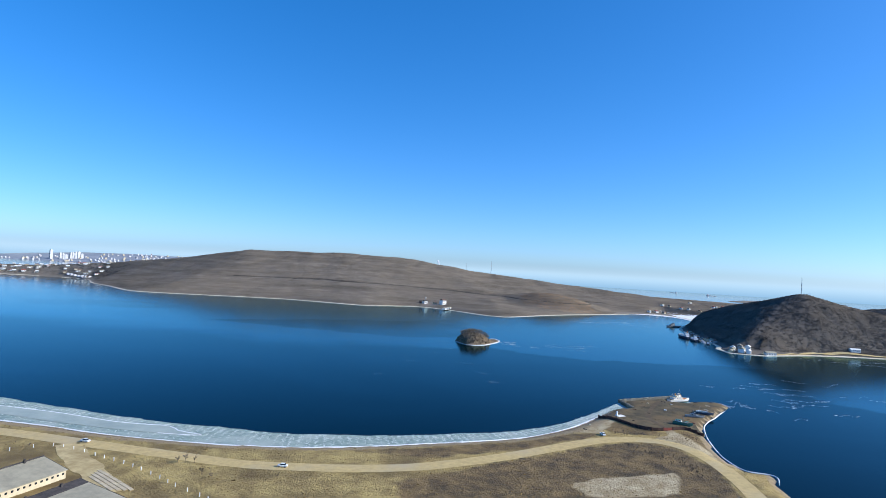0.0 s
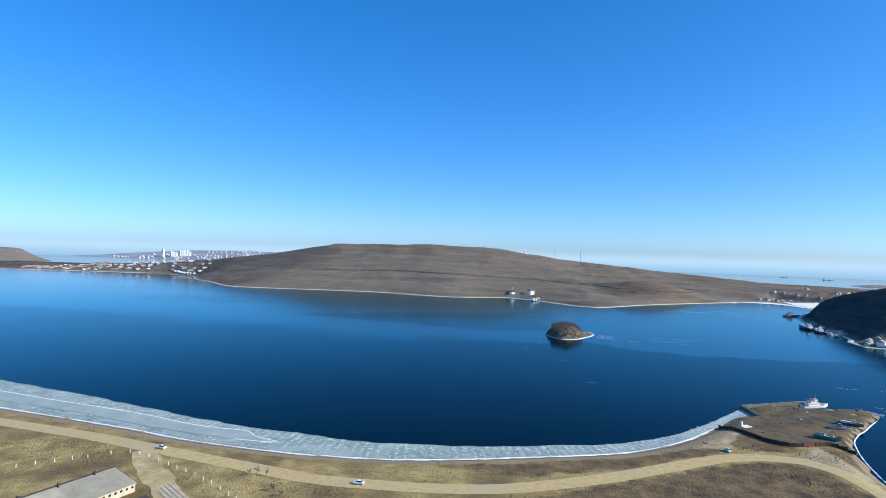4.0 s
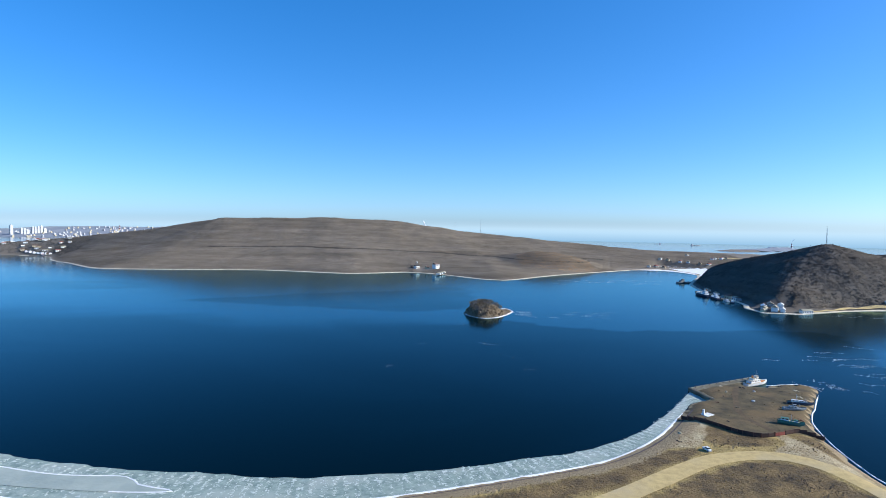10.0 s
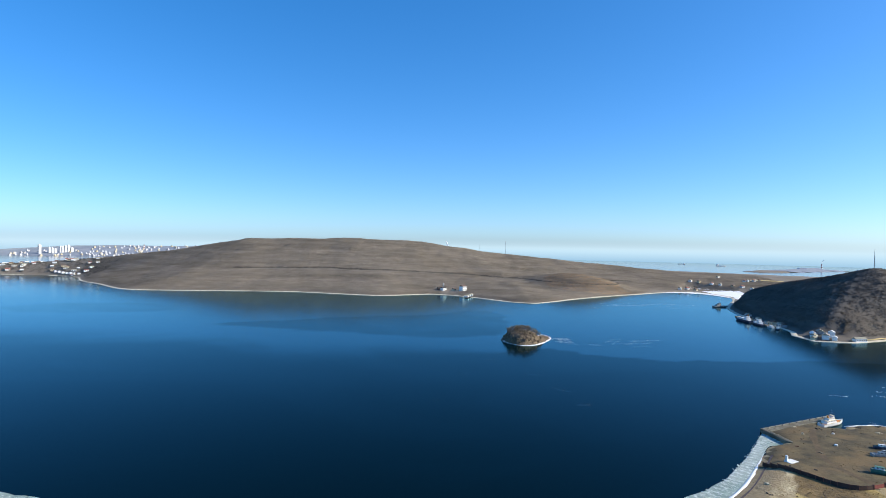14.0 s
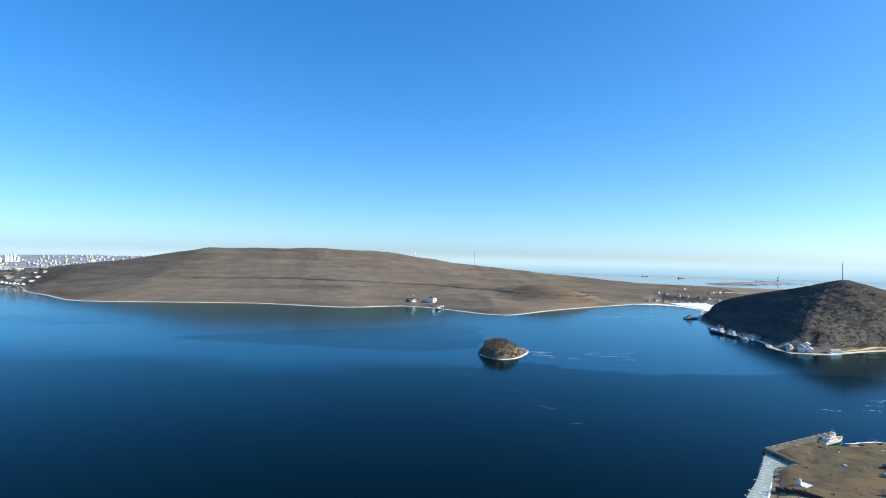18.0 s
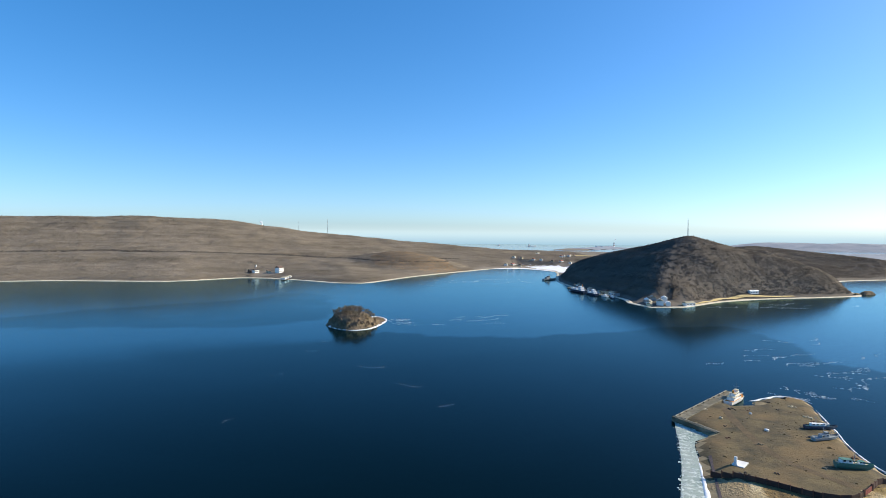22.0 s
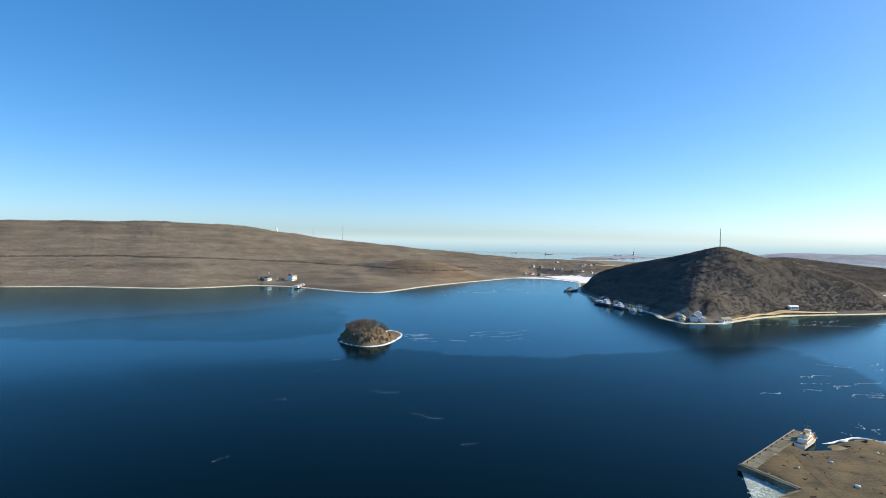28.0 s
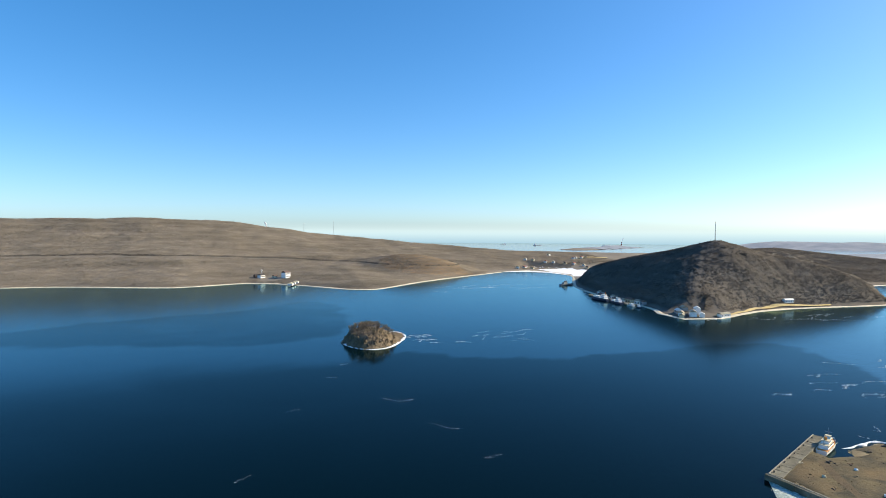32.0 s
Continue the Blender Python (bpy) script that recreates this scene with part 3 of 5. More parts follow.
def bank(name, line, width, top, material, side=1, lift=0.05, wobble=0.4, seed=0, out=0.0):
    """A low frozen bank along a coast: its foot in the water, its back width metres inland."""
    p = np.array(line, float)
    t = np.gradient(p, axis=0)
    t /= np.linalg.norm(t, axis=1)[:, None] + 1e-9
    n = np.stack([-t[:, 1], t[:, 0]], -1) * side
    p = p - n * out
    w = np.clip(width * (1 + wobble * 2 * rough(p[:, 0], p[:, 1], 40 * width / 5, seed, 4)), width * 0.3, None)[:, None]
    ends = np.minimum(np.arange(len(p)), np.arange(len(p))[::-1]) / 5
    w = w * np.clip(ends, 0.12, 1)[:, None]
    hgt = np.clip(ends, 0.1, 1) * top * (0.8 + 0.5 * rough(p[:, 0], p[:, 1], 18, seed + 1, 3))
    rows = [(p - n * w * 0.35, np.full(len(p), -0.3)), (p - n * w * 0.15, hgt * 0.45), (p + n * w * 0.3, hgt), (p + n * w * 0.8, hgt * 0.85)]
    zs = [r[1] + lift for r in rows]
    zs.append(height((p + n * w)[:, 0], (p + n * w)[:, 1]) - 0.15)
    xy = [r[0] for r in rows] + [p + n * w]
    v = np.stack([np.concatenate([a, z[:, None]], -1) for a, z in zip(xy, zs)], 1).reshape(-1, 3)
    m = len(xy)
    f = [(i * m + j, i * m + j + 1, (i + 1) * m + j + 1, (i + 1) * m + j) for i in range(len(p) - 1) for j in range(m - 1)]
    return link_mesh(name, v, f, material, smooth=True)


M_BANK = mat("frozen_sand_bank", (0.70, 0.62, 0.47), (0.54, 0.47, 0.35), 0.15, 0.9, 0.3, 0.8)
tagged(bank("shore_crust", smooth_line(BEACH[:-3], 4), 1.45, 0.55, M_SNOW, side=-1, seed=3, wobble=0.3), "white crust of frozen spray along the sand beach", "ice crust", kind="structure")
tagged(bank("shore_crust", smooth_line(HEADLAND[8:20], 2), 0.7, 0.35, M_SNOW, side=-1, seed=5, out=1.0), "white frozen crust along the headland shore", "ice crust", kind="structure")
tagged(bank("shore_crust", smooth_line(ISLE + ISLE[:1], 2), 1.6, 0.5, M_SNOW, side=1, seed=6, out=1.0, wobble=1.4), "white ice rim round the rocky islet", "ice crust", kind="structure")
tagged(bank("shore_crust", smooth_line([(143, 475), (150, 476), (158, 478), (166, 479), (171, 472), (171, 466)], 1.5), 1.15, 0.6, M_SNOW, side=-1, seed=8, out=1.0, wobble=1.3), "thick white ice heaped against the headland", "ice crust", kind="structure")
tagged(bank("shore_bank", S_FAR[:330], 5.5, 0.9, M_BANK, side=1, seed=7), "pale frozen bank at the foot of the wooded hills", "bank", kind="structure")

# Thin shadow behind the ice crust, painted as a dark purple-brown strip.
M_CRUST_SHADOW = mat("crust_shadow_tone", (0.085, 0.062, 0.065), (0.15, 0.11, 0.095), 0.5, 0.9, 0.3, 2.0)
wr = smooth_line(BEACH[:-3], 4)
wt = np.gradient(wr, axis=0)
wr = wr + np.stack([wt[:, 1], -wt[:, 0]], -1) / np.linalg.norm(wt, axis=1)[:, None] * 4.2
tagged(ribbon("wrack_line", wr, 0.9, 0.07, M_CRUST_SHADOW, wobble=0.7, seed=9), "dark line painted as the shadow behind the ice crust", "seaweed", kind="structure")

# frozen flat at the head of the bay
flat = [(300, 1510), (345, 1525), (398, 1510), (425, 1470), (440, 1390), (455, 1430), (452, 1520), (405, 1582), (330, 1548)]
tagged(link_mesh("bay_ice", [(x, y, 0.35) for x, y in smooth_line(flat + flat[:1], 12)[:-1]], [range(len(smooth_line(flat + flat[:1], 12)) - 1)], M_SNOW), "white snow-covered ice at the head of the bay", "ice", kind="structure")

# ---- brash ice along the beach ----
shore_l, edge_l = smooth_line(BEACH[:-1], 6), smooth_line(ICE_EDGE, 6)
k_ice = 260
s_i = np.linspace(0, 1, k_ice)


def along(line, s):
    d = np.r_[0, np.cumsum(np.linalg.norm(np.diff(line, axis=0), axis=1))]
    return np.stack([np.interp(s * d[-1], d, line[:, a]) for a in (0, 1)], -1)


def nearest_on(line, pts):
    d = ((pts[:, None] - line[None]) ** 2).sum(-1)
    return line[d.argmin(1)]


edge_s = along(edge_l, s_i)
edge_s[:, 1] += 2.5 * rough(edge_s[:, 0], edge_s[:, 1], 30, 11, 4) * np.clip((1 - s_i) * 20, 0, 1)
shore_s = nearest_on(along(shore_l, np.linspace(0, 1, 900)), edge_s)
ice_rows = 7
iv, itop = [], 0.16
for k in range(ice_rows):
    f_ = k / (ice_rows - 1)
    q_ = shore_s * (1 - f_) + edge_s * f_
    iv.append(np.concatenate([q_, np.full((k_ice, 1), itop if k < ice_rows - 1 else 0.1)], -1))
iv.append(np.concatenate([edge_s + [0, 0.1], np.full((k_ice, 1), -0.3)], -1))
iv = np.concatenate(iv)
ifc = [(r * k_ice + i, r * k_ice + i + 1, (r + 1) * k_ice + i + 1, (r + 1) * k_ice + i) for r in range(ice_rows) for i in range(k_ice - 1)]
tagged(link_mesh("shore_ice", iv, ifc, M_ICE), "belt of grey-green brash ice along the beach", "ice", kind="structure")

# a smoother sheet of new ice inside the belt
lead = [(-420, 322), (-330, 314), (-260, 309), (-215, 302), (-185, 303), (-176, 297), (-160, 293), (-190, 290), (-240, 292), (-300, 299), (-420, 306)]
lead_p = smooth_line(lead + lead[:1], 5)[:-1]
tagged(link_mesh("smooth_ice_sheet", [(x, y, 0.30) for x, y in lead_p], [range(len(lead_p))], M_ICE2), "smooth pale blue sheet of new ice in the brash ice", "ice", kind="structure")
rim = np.vstack([lead_p[: int(len(lead_p) * 0.55)]])
tagged(ribbon("ice_ridge", rim, 0.9, 0.42, M_SNOW, z=0.0, thick=0.15, wobble=0.8), "white pressure ridge at the edge of the smooth ice", "ice", kind="structure")

M_FLOE = mat("ice_floe", (0.66, 0.70, 0.64), (0.42, 0.485, 0.45), 0.5, 0.6, 0.3, 2.0)


def plates(name, spots, sizes, material, z=0.18, thick=0.22, seed=0, label="", category="", kind="stuff"):
    """Many flat broken plates of ice in one mesh."""
    r = np.random.default_rng(seed)
    v, f = [], []
    for (x, y), s in zip(spots, sizes):
        n = int(r.integers(5, 8))
        a = np.sort(r.uniform(0, math.tau, n)) + 0.2
        rad = s * r.uniform(0.6, 1.1, n)
        sx, sy = 1.0, r.uniform(0.5, 0.95)
        th = r.uniform(0, math.pi)
        px, py = rad * np.cos(a) * sx, rad * np.sin(a) * sy
        qx, qy = px * math.cos(th) - py * math.sin(th), px * math.sin(th) + py * math.cos(th)
        b = len(v)
        tz = z + thick * r.uniform(0.4, 1.2) + r.uniform(-0.02, 0.02, n) * s
        v += [(x + u, y + w, zz) for u, w, zz in zip(qx, qy, tz)] + [(x + u * 1.06, y + w * 1.06, z - 0.1) for u, w in zip(qx, qy)]
        f += [tuple(range(b, b + n))] + [(b + i, b + n + i, b + n + (i + 1) % n, b + (i + 1) % n) for i in range(n)]
    return tagged(link_mesh(name, v, f, material), label, category, kind=kind)


n_f = 14000
pick = rng.integers(0, k_ice, n_f)
fr = rng.beta(1.6, 1.1, n_f)[:, None] * 0.95
spots = shore_s[pick] * (1 - fr) + edge_s[pick] * fr + rng.normal(0, 0.7, (n_f, 2))
free = ~inside(spots[:, 0], spots[:, 1], lead_p) & (spots[:, 0] > -430)
sizes = rng.lognormal(-0.95, 0.5, n_f).clip(0.2, 1.6)
plates("ice_floes", spots[free], sizes[free], M_FLOE, seed=4, thick=0.05, label="broken white ice plates frozen into the shore belt", category="ice floes")


M_DRIFT = mat("thin_white_ice", (0.72, 0.76, 0.78), (0.50, 0.56, 0.60), 0.4, 0.5, 0.1, 2.0)


def streaks(name, cx_, cy_, n, spread, seed, label, long=5.0, th=0.0, size=0.9):
    r = np.random.default_rng(seed)
    out, sz = [], []
    for _ in range(n):
        a = th + r.normal(0, 0.35)
        bx, by = cx_ + r.normal(0, spread[0]), cy_ + r.normal(0, spread[1])
        m = int(r.integers(10, 44))
        for i in range(m):
            out.append((bx + math.cos(a) * i * long / 18 + r.normal(0, 0.35), by + math.sin(a) * i * long / 18 + 2.2 * math.sin(i * 0.16 + bx) + r.normal(0, 0.6)))
            sz.append(size * 0.38 * r.lognormal(-0.3, 0.5))
    return plates(name, out, sz, M_DRIFT, z=0.01, thick=0.03, seed=seed, label=label, category="ice floes")


streaks("drift_ice", 222, 525, 22, (26, 30), 21, "scattered streaks of thin white drift ice on the water", 8, 0.3, 1.0)
streaks("drift_ice", 300, 560, 14, (45, 35), 22, "scattered streaks of thin white drift ice on the water", 12, 0.2, 1.2)
streaks("drift_ice", 62, 757, 16, (34, 20), 23, "thin drift ice trailing from the rocky islet", 9, 0.1, 1.0)
streaks("drift_ice", 2, 768, 18, (6, 12), 24, "thin drift ice trailing from the rocky islet", 5, -0.2, 0.9)
streaks("drift_ice", 140, 1195, 12, (90, 30), 25, "thin white ice streaks off the far shore", 40, 0.05, 2.2)
streaks("drift_ice", 186, 478, 14, (7, 6), 26, "white ice lumps off the tip of the headland", 4, 0.0, 0.7)
streaks("drift_ice", 420, 800, 16, (70, 12), 27, "thin white ice along the foot of the mast hill", 20, 0.1, 1.4)
streaks("drift_ice", -60, 600, 7, (90, 60), 28, "thin white ice streaks on open water", 9, 0.1, 0.7)


# ---- backdrop: the far sea and its haze, painted as a glowing band ----
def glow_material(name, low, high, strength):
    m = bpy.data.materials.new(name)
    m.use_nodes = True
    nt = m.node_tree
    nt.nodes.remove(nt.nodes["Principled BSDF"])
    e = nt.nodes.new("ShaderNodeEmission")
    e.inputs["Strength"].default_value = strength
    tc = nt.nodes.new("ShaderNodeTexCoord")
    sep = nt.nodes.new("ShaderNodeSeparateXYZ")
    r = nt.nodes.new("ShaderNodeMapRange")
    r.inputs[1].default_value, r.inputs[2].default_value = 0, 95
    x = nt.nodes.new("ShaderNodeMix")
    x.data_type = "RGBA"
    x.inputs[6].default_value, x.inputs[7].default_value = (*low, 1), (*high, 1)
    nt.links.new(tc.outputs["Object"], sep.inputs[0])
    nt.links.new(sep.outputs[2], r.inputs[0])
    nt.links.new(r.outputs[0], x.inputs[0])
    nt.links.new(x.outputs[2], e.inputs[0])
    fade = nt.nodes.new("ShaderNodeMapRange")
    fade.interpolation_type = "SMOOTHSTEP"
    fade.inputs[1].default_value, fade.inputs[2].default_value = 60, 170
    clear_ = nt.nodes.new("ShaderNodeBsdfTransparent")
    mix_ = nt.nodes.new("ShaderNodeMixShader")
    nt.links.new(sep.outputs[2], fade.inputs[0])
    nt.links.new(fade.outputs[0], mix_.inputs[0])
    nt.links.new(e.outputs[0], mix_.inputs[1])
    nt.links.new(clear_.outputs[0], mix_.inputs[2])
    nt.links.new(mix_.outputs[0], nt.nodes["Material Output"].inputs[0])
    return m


M_HAZE = glow_material("glowing_sea_haze", (0.27, 0.44, 0.60), (0.48, 0.64, 0.75), 1.0)
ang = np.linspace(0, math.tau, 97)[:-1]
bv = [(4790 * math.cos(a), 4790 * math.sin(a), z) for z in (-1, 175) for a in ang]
tagged(link_mesh("backdrop", bv, [(i, (i + 1) % 96, 96 + (i + 1) % 96, 96 + i) for i in range(96)], M_HAZE), "glowing band painted as hazy blue sea at the horizon", "backdrop", kind="structure")


# ---- materials of the things ----
M_WHITE = mat("white_paint", (0.80, 0.80, 0.78), (0.66, 0.65, 0.62), 0.6, 0.6, 0.1, 3.0)
M_CREAM = mat("cream_plaster", (0.62, 0.54, 0.38), (0.50, 0.43, 0.30), 0.5, 0.9, 0.15, 2.0)
M_SLATE = mat("grey_slate_roof", (0.33, 0.305, 0.225), (0.25, 0.232, 0.175), 0.3, 0.9, 0.3, 1.5, (0.44, 0.40, 0.30), 0.08)
M_DARK = mat("dark_tar", (0.045, 0.04, 0.038), (0.075, 0.066, 0.06), 0.7, 0.85, 0.2, 2.0)
M_RUST = mat("rusted_steel", (0.15, 0.065, 0.04), (0.08, 0.045, 0.035), 0.4, 0.85, 0.3, 2.0, rand=0.25)
M_RED = mat("red_oxide", (0.25, 0.06, 0.045), (0.16, 0.05, 0.04), 0.5, 0.8, 0.2, 2.0)
M_GREEN = mat("sea_green_paint", (0.05, 0.20, 0.15), (0.08, 0.16, 0.13), 0.5, 0.6, 0.15, 2.0)
M_GREY = mat("navy_grey_paint", (0.30, 0.33, 0.34), (0.21, 0.24, 0.25), 0.5, 0.6, 0.15, 2.0)
M_BLUE = mat("dark_blue_hull", (0.03, 0.05, 0.09), (0.05, 0.07, 0.10), 0.5, 0.5, 0.1, 2.0)
M_ORANGE = mat("orange_paint", (0.62, 0.25, 0.05), (0.50, 0.20, 0.06), 0.6, 0.6, 0.1, 2.0)
M_STEEL = mat("galvanised_steel", (0.42, 0.43, 0.44), (0.33, 0.34, 0.35), 1.0, 0.5, 0.1, 3.0, metal=0.6)
M_BARK = mat("grey_bark", (0.20, 0.155, 0.115), (0.13, 0.105, 0.08), 2.0, 0.95, 0.3, 4.0)
M_TWIG = mat("bare_twigs", (0.25, 0.195, 0.135), (0.165, 0.13, 0.095), 0.6, 1.0, 0, rand=0.25)
M_BROWNROOF = mat("brown_roof", (0.17, 0.11, 0.085), (0.12, 0.085, 0.07), 0.6, 0.85, 0.2, 2.0)
M_REDROOF = mat("red_roof", (0.30, 0.11, 0.085), (0.22, 0.09, 0.07), 0.6, 0.8, 0.2, 2.0)
M_BLOCK = mat("pale_apartment_wall", (0.62, 0.63, 0.65), (0.50, 0.51, 0.53), 0.03, 0.8, 0)
M_BLOCK2 = mat("grey_apartment_wall", (0.52, 0.51, 0.51), (0.42, 0.42, 0.43), 0.03, 0.8, 0)


def glass_material():
    m = bpy.data.materials.new("window_glass")
    m.use_nodes = True
    b = m.node_tree.nodes["Principled BSDF"]
    b.inputs["Base Color"].default_value = (0.02, 0.025, 0.03, 1)
    b.inputs["Roughness"].default_value = 0.08
    return m


M_GLASS = glass_material()


def ground_z(x, y):
    return float(sheet_z(np.array([x]), np.array([y]))[0])


# ---- boats ----
def hull_mesh(bm, length, width, depth, sheer=0.5, stern=0.85):
    """A boat's hull with raked bow towards +x, its keel at z = 0."""
    n = 9
    rings = []
    for i in range(n):
        u = i / (n - 1)
        x = (u - 0.5) * length
        half = width / 2 * (1 - max(0, (u - 0.55) / 0.45) ** 2.2) * (stern + (1 - stern) * min(1, u * 3))
        half = max(half, 0.06)
        top = depth + sheer * (abs(u - 0.4) * 1.6) ** 2
        keel = depth * 0.5 * max(0, (u - 0.8) / 0.2) ** 2
        rings.append([bm.verts.new((x + (0.06 * length * max(0, u - 0.8) / 0.2), s * half * w_, z)) for s, w_, z in ((-1, 1, top), (-1, 0.92, depth * 0.55 + keel * 0.5), (-1, 0.5, keel + 0.1), (1, 0.5, keel + 0.1), (1, 0.92, depth * 0.55 + keel * 0.5), (1, 1, top))])
    for a, b in zip(rings, rings[1:]):
        for j in range(5):
            bm.faces.new((a[j], b[j], b[j + 1], a[j + 1]))
    bm.faces.new(rings[0])
    bm.faces.new(rings[-1][::-1])
    bmesh.ops.recalc_face_normals(bm, faces=bm.faces)
    return rings


def deck_mesh(bm, length, width, z):
    n = 9
    l, r = [], []
    for i in range(n):
        u = i / (n - 1)
        half = max(width / 2 * 0.94 * (1 - max(0, (u - 0.55) / 0.45) ** 2.2), 0.05)
        l.append(bm.verts.new(((u - 0.5) * length * 0.98, -half, z)))
        r.append(bm.verts.new(((u - 0.5) * length * 0.98, half, z)))
    for i in range(n - 1):
        bm.faces.new((l[i], l[i + 1], r[i + 1], r[i]))


def boat(name, at, turn, length, width, depth, m_hull, m_deck, m_house, label, houses, masts, m_trim=None, tilt=0.0, funnel=None, category="boat"):
    """houses: (x, length, width, height, base above deck); masts: (x, height)."""
    ob = empty(name, pose(*at, tilt, 0, turn), label, category)
    bm = bmesh.new()
    hull_mesh(bm, length, width, depth)
    hull = part("hull", bm, m_hull, ob)
    bm = bmesh.new()
    deck_mesh(bm, length, width, depth - 0.12)
    part("deck", bm, m_deck, ob)
    bm = bmesh.new()
    box(bm, (length * 0.7, 0.12, 0.25), (-length * 0.08, width / 2 * 0.97, depth), bevel=0.03)
    box(bm, (length * 0.7, 0.12, 0.25), (-length * 0.08, -width / 2 * 0.97, depth), bevel=0.03)
    part("bulwark", bm, m_trim or m_hull, hull)
    for x, l, w, h, b in houses:
        house_ = part("deckhouse", boxed((l, w, h), (x, 0, depth + b - 0.12), bevel=0.08, taper=0.94), m_house, ob)
        part("roof", boxed((l * 1.02, w * 1.04, 0.14), (x, 0, depth + b + h - 0.12), bevel=0.03), m_trim or m_house, house_)
        for k in range(max(2, int(l / 1.6))):
            for s in (-1, 1):
                part("window", boxed((0.7, 0.08, 0.5), (x - l / 2 + (k + 0.5) * l / max(2, int(l / 1.6)), s * (w / 2 * 0.975), depth + b + h * 0.5), bevel=0.0), M_GLASS, house_)
    for x, h in masts:
        mast = part("mast", rodded((x, 0, depth), (x, 0, depth + h), 0.14, 0.06), M_STEEL if m_hull is not M_RUST else M_RUST, ob)
        part("crossarm", rodded((x, -width * 0.3, depth + h * 0.75), (x, width * 0.3, depth + h * 0.75), 0.06), M_STEEL, mast)
    if funnel:
        part("funnel", rodded((funnel[0], 0, depth + funnel[1]), (funnel[0] - 0.2, 0, depth + funnel[1] + funnel[2]), 0.6, 0.5, 10), M_ORANGE, ob)
    return ob


boat("moored_ship", (136.5, 477.0, -0.9), 32, 21, 5.0, 2.9, M_WHITE, M_ORANGE, M_WHITE, "white ship with orange decks moored at the concrete quay", [(-2.4, 10.0, 3.7, 1.7, 0), (-1.8, 6.0, 3.0, 1.3, 1.7), (0.3, 2.2, 2.3, 1.1, 3.0)], [(0.5, 7.5), (-7.0, 4.6)], m_trim=M_CREAM, funnel=(-3.6, 3.0, 1.4), category="ship")
gz = ground_z(130, 418)
boat("grounded_boat", (130, 418, gz - 0.35), 2, 12, 3.2, 1.5, M_GREY, M_GREY, M_GREY, "grey old patrol boat standing on the bare shore", [(-0.8, 3.8, 1.9, 1.1, 0), (0.2, 1.7, 1.5, 0.9, 1.1)], [(-1.2, 4.6), (2.8, 2.2)], tilt=3)
gz = ground_z(139, 429)
boat("grounded_boat", (139, 429, gz - 0.35), -12, 13, 3.4, 1.6, M_BLUE, M_GREEN, M_WHITE, "dark-hulled old boat with pale deckhouse on the shore", [(-2.6, 3.2, 2.2, 1.1, 0), (0.6, 2.4, 1.8, 1.0, 0), (3.0, 1.5, 1.5, 0.8, 0)], [(-1.8, 4.4), (2.8, 2.4)], tilt=-4)
gz = ground_z(114, 391)
boat("grounded_boat", (114, 391, gz - 0.35), -25, 11.5, 3.6, 2.2, M_GREEN, M_CREAM, M_WHITE, "sea-green old boat standing on bare ground by the fence", [(-2.4, 3.6, 2.8, 1.3, 0), (2.5, 1.8, 2.0, 0.9, 0)], [(0.4, 3.4)], m_trim=M_GREEN, tilt=-3)

# ---- quay ----
M_KERB = mat("weathered_kerb", (0.36, 0.325, 0.25), (0.23, 0.205, 0.155), 0.8, 0.9, 0.3, 2.0)
quay = empty("quay", pose(0, 0, 0), "L-shaped weathered concrete quay with a pale kerb", "quay")


def strip_box(bm, a, b, w, z0, z1, bevel=0.1):
    d = Vector((b[0] - a[0], b[1] - a[1], 0))
    c = ((a[0] + b[0]) / 2, (a[1] + b[1]) / 2, z0)
    return box(bm, (d.length, w, z1 - z0), c, math.degrees(math.atan2(d.y, d.x)), bevel)


def stripped(*args):
    bm = bmesh.new()
    strip_box(bm, *args)
    return bm


qa, qb, qc = (87.0, 455.5), (139.5, 488.0), (92.5, 432.5)
qd = Vector((qb[0] - qa[0], qb[1] - qa[1], 0)).normalized()
qn = Vector((-qd.y, qd.x, 0))
for k in range(10):
    a = Vector((*qa, 0)) + qd * (k * 6.2)
    b = a + qd * 6.12
    off = -qn * 2.6
    part("slab", stripped((a + off)[:2], (b + off)[:2], 5.2, -3.0, 2.35 + 0.06 * ((k * 7) % 3)), M_CONC, quay)
ed = Vector((qc[0] - qa[0], qc[1] - qa[1], 0)).normalized()
for k in range(4):
    a = Vector((*qa, 0)) + ed * (k * 5.9 - 0.6)
    b = a + ed * 5.8
    part("slab", stripped(a[:2], b[:2], 2.6, -3.0, 2.3 + 0.05 * (k % 2)), M_CONC, quay)
part("kerb", stripped((Vector((*qa, 0)) - qn * 0.3)[:2], (Vector((*qb, 0)) - qn * 0.3)[:2], 0.45, 2.25, 2.65, 0.05), M_KERB, quay, "worn pale kerb")
part("kerb", stripped(qa, qc, 0.35, 2.2, 2.55, 0.05), M_KERB, quay, "worn pale kerb")
for k in range(9):
    c = Vector((*qa, 0)) + qd * (3 + k * 6.6) - qn * 1.2
    bm = bmesh.new()
    rod(bm, (c.x, c.y, 2.3), (c.x, c.y, 2.9), 0.28, 0.24, 8)
    rod(bm, (c.x, c.y, 2.9), (c.x, c.y, 3.05), 0.38, 0.34, 8)
    part("bollard", bm, M_DARK, quay)

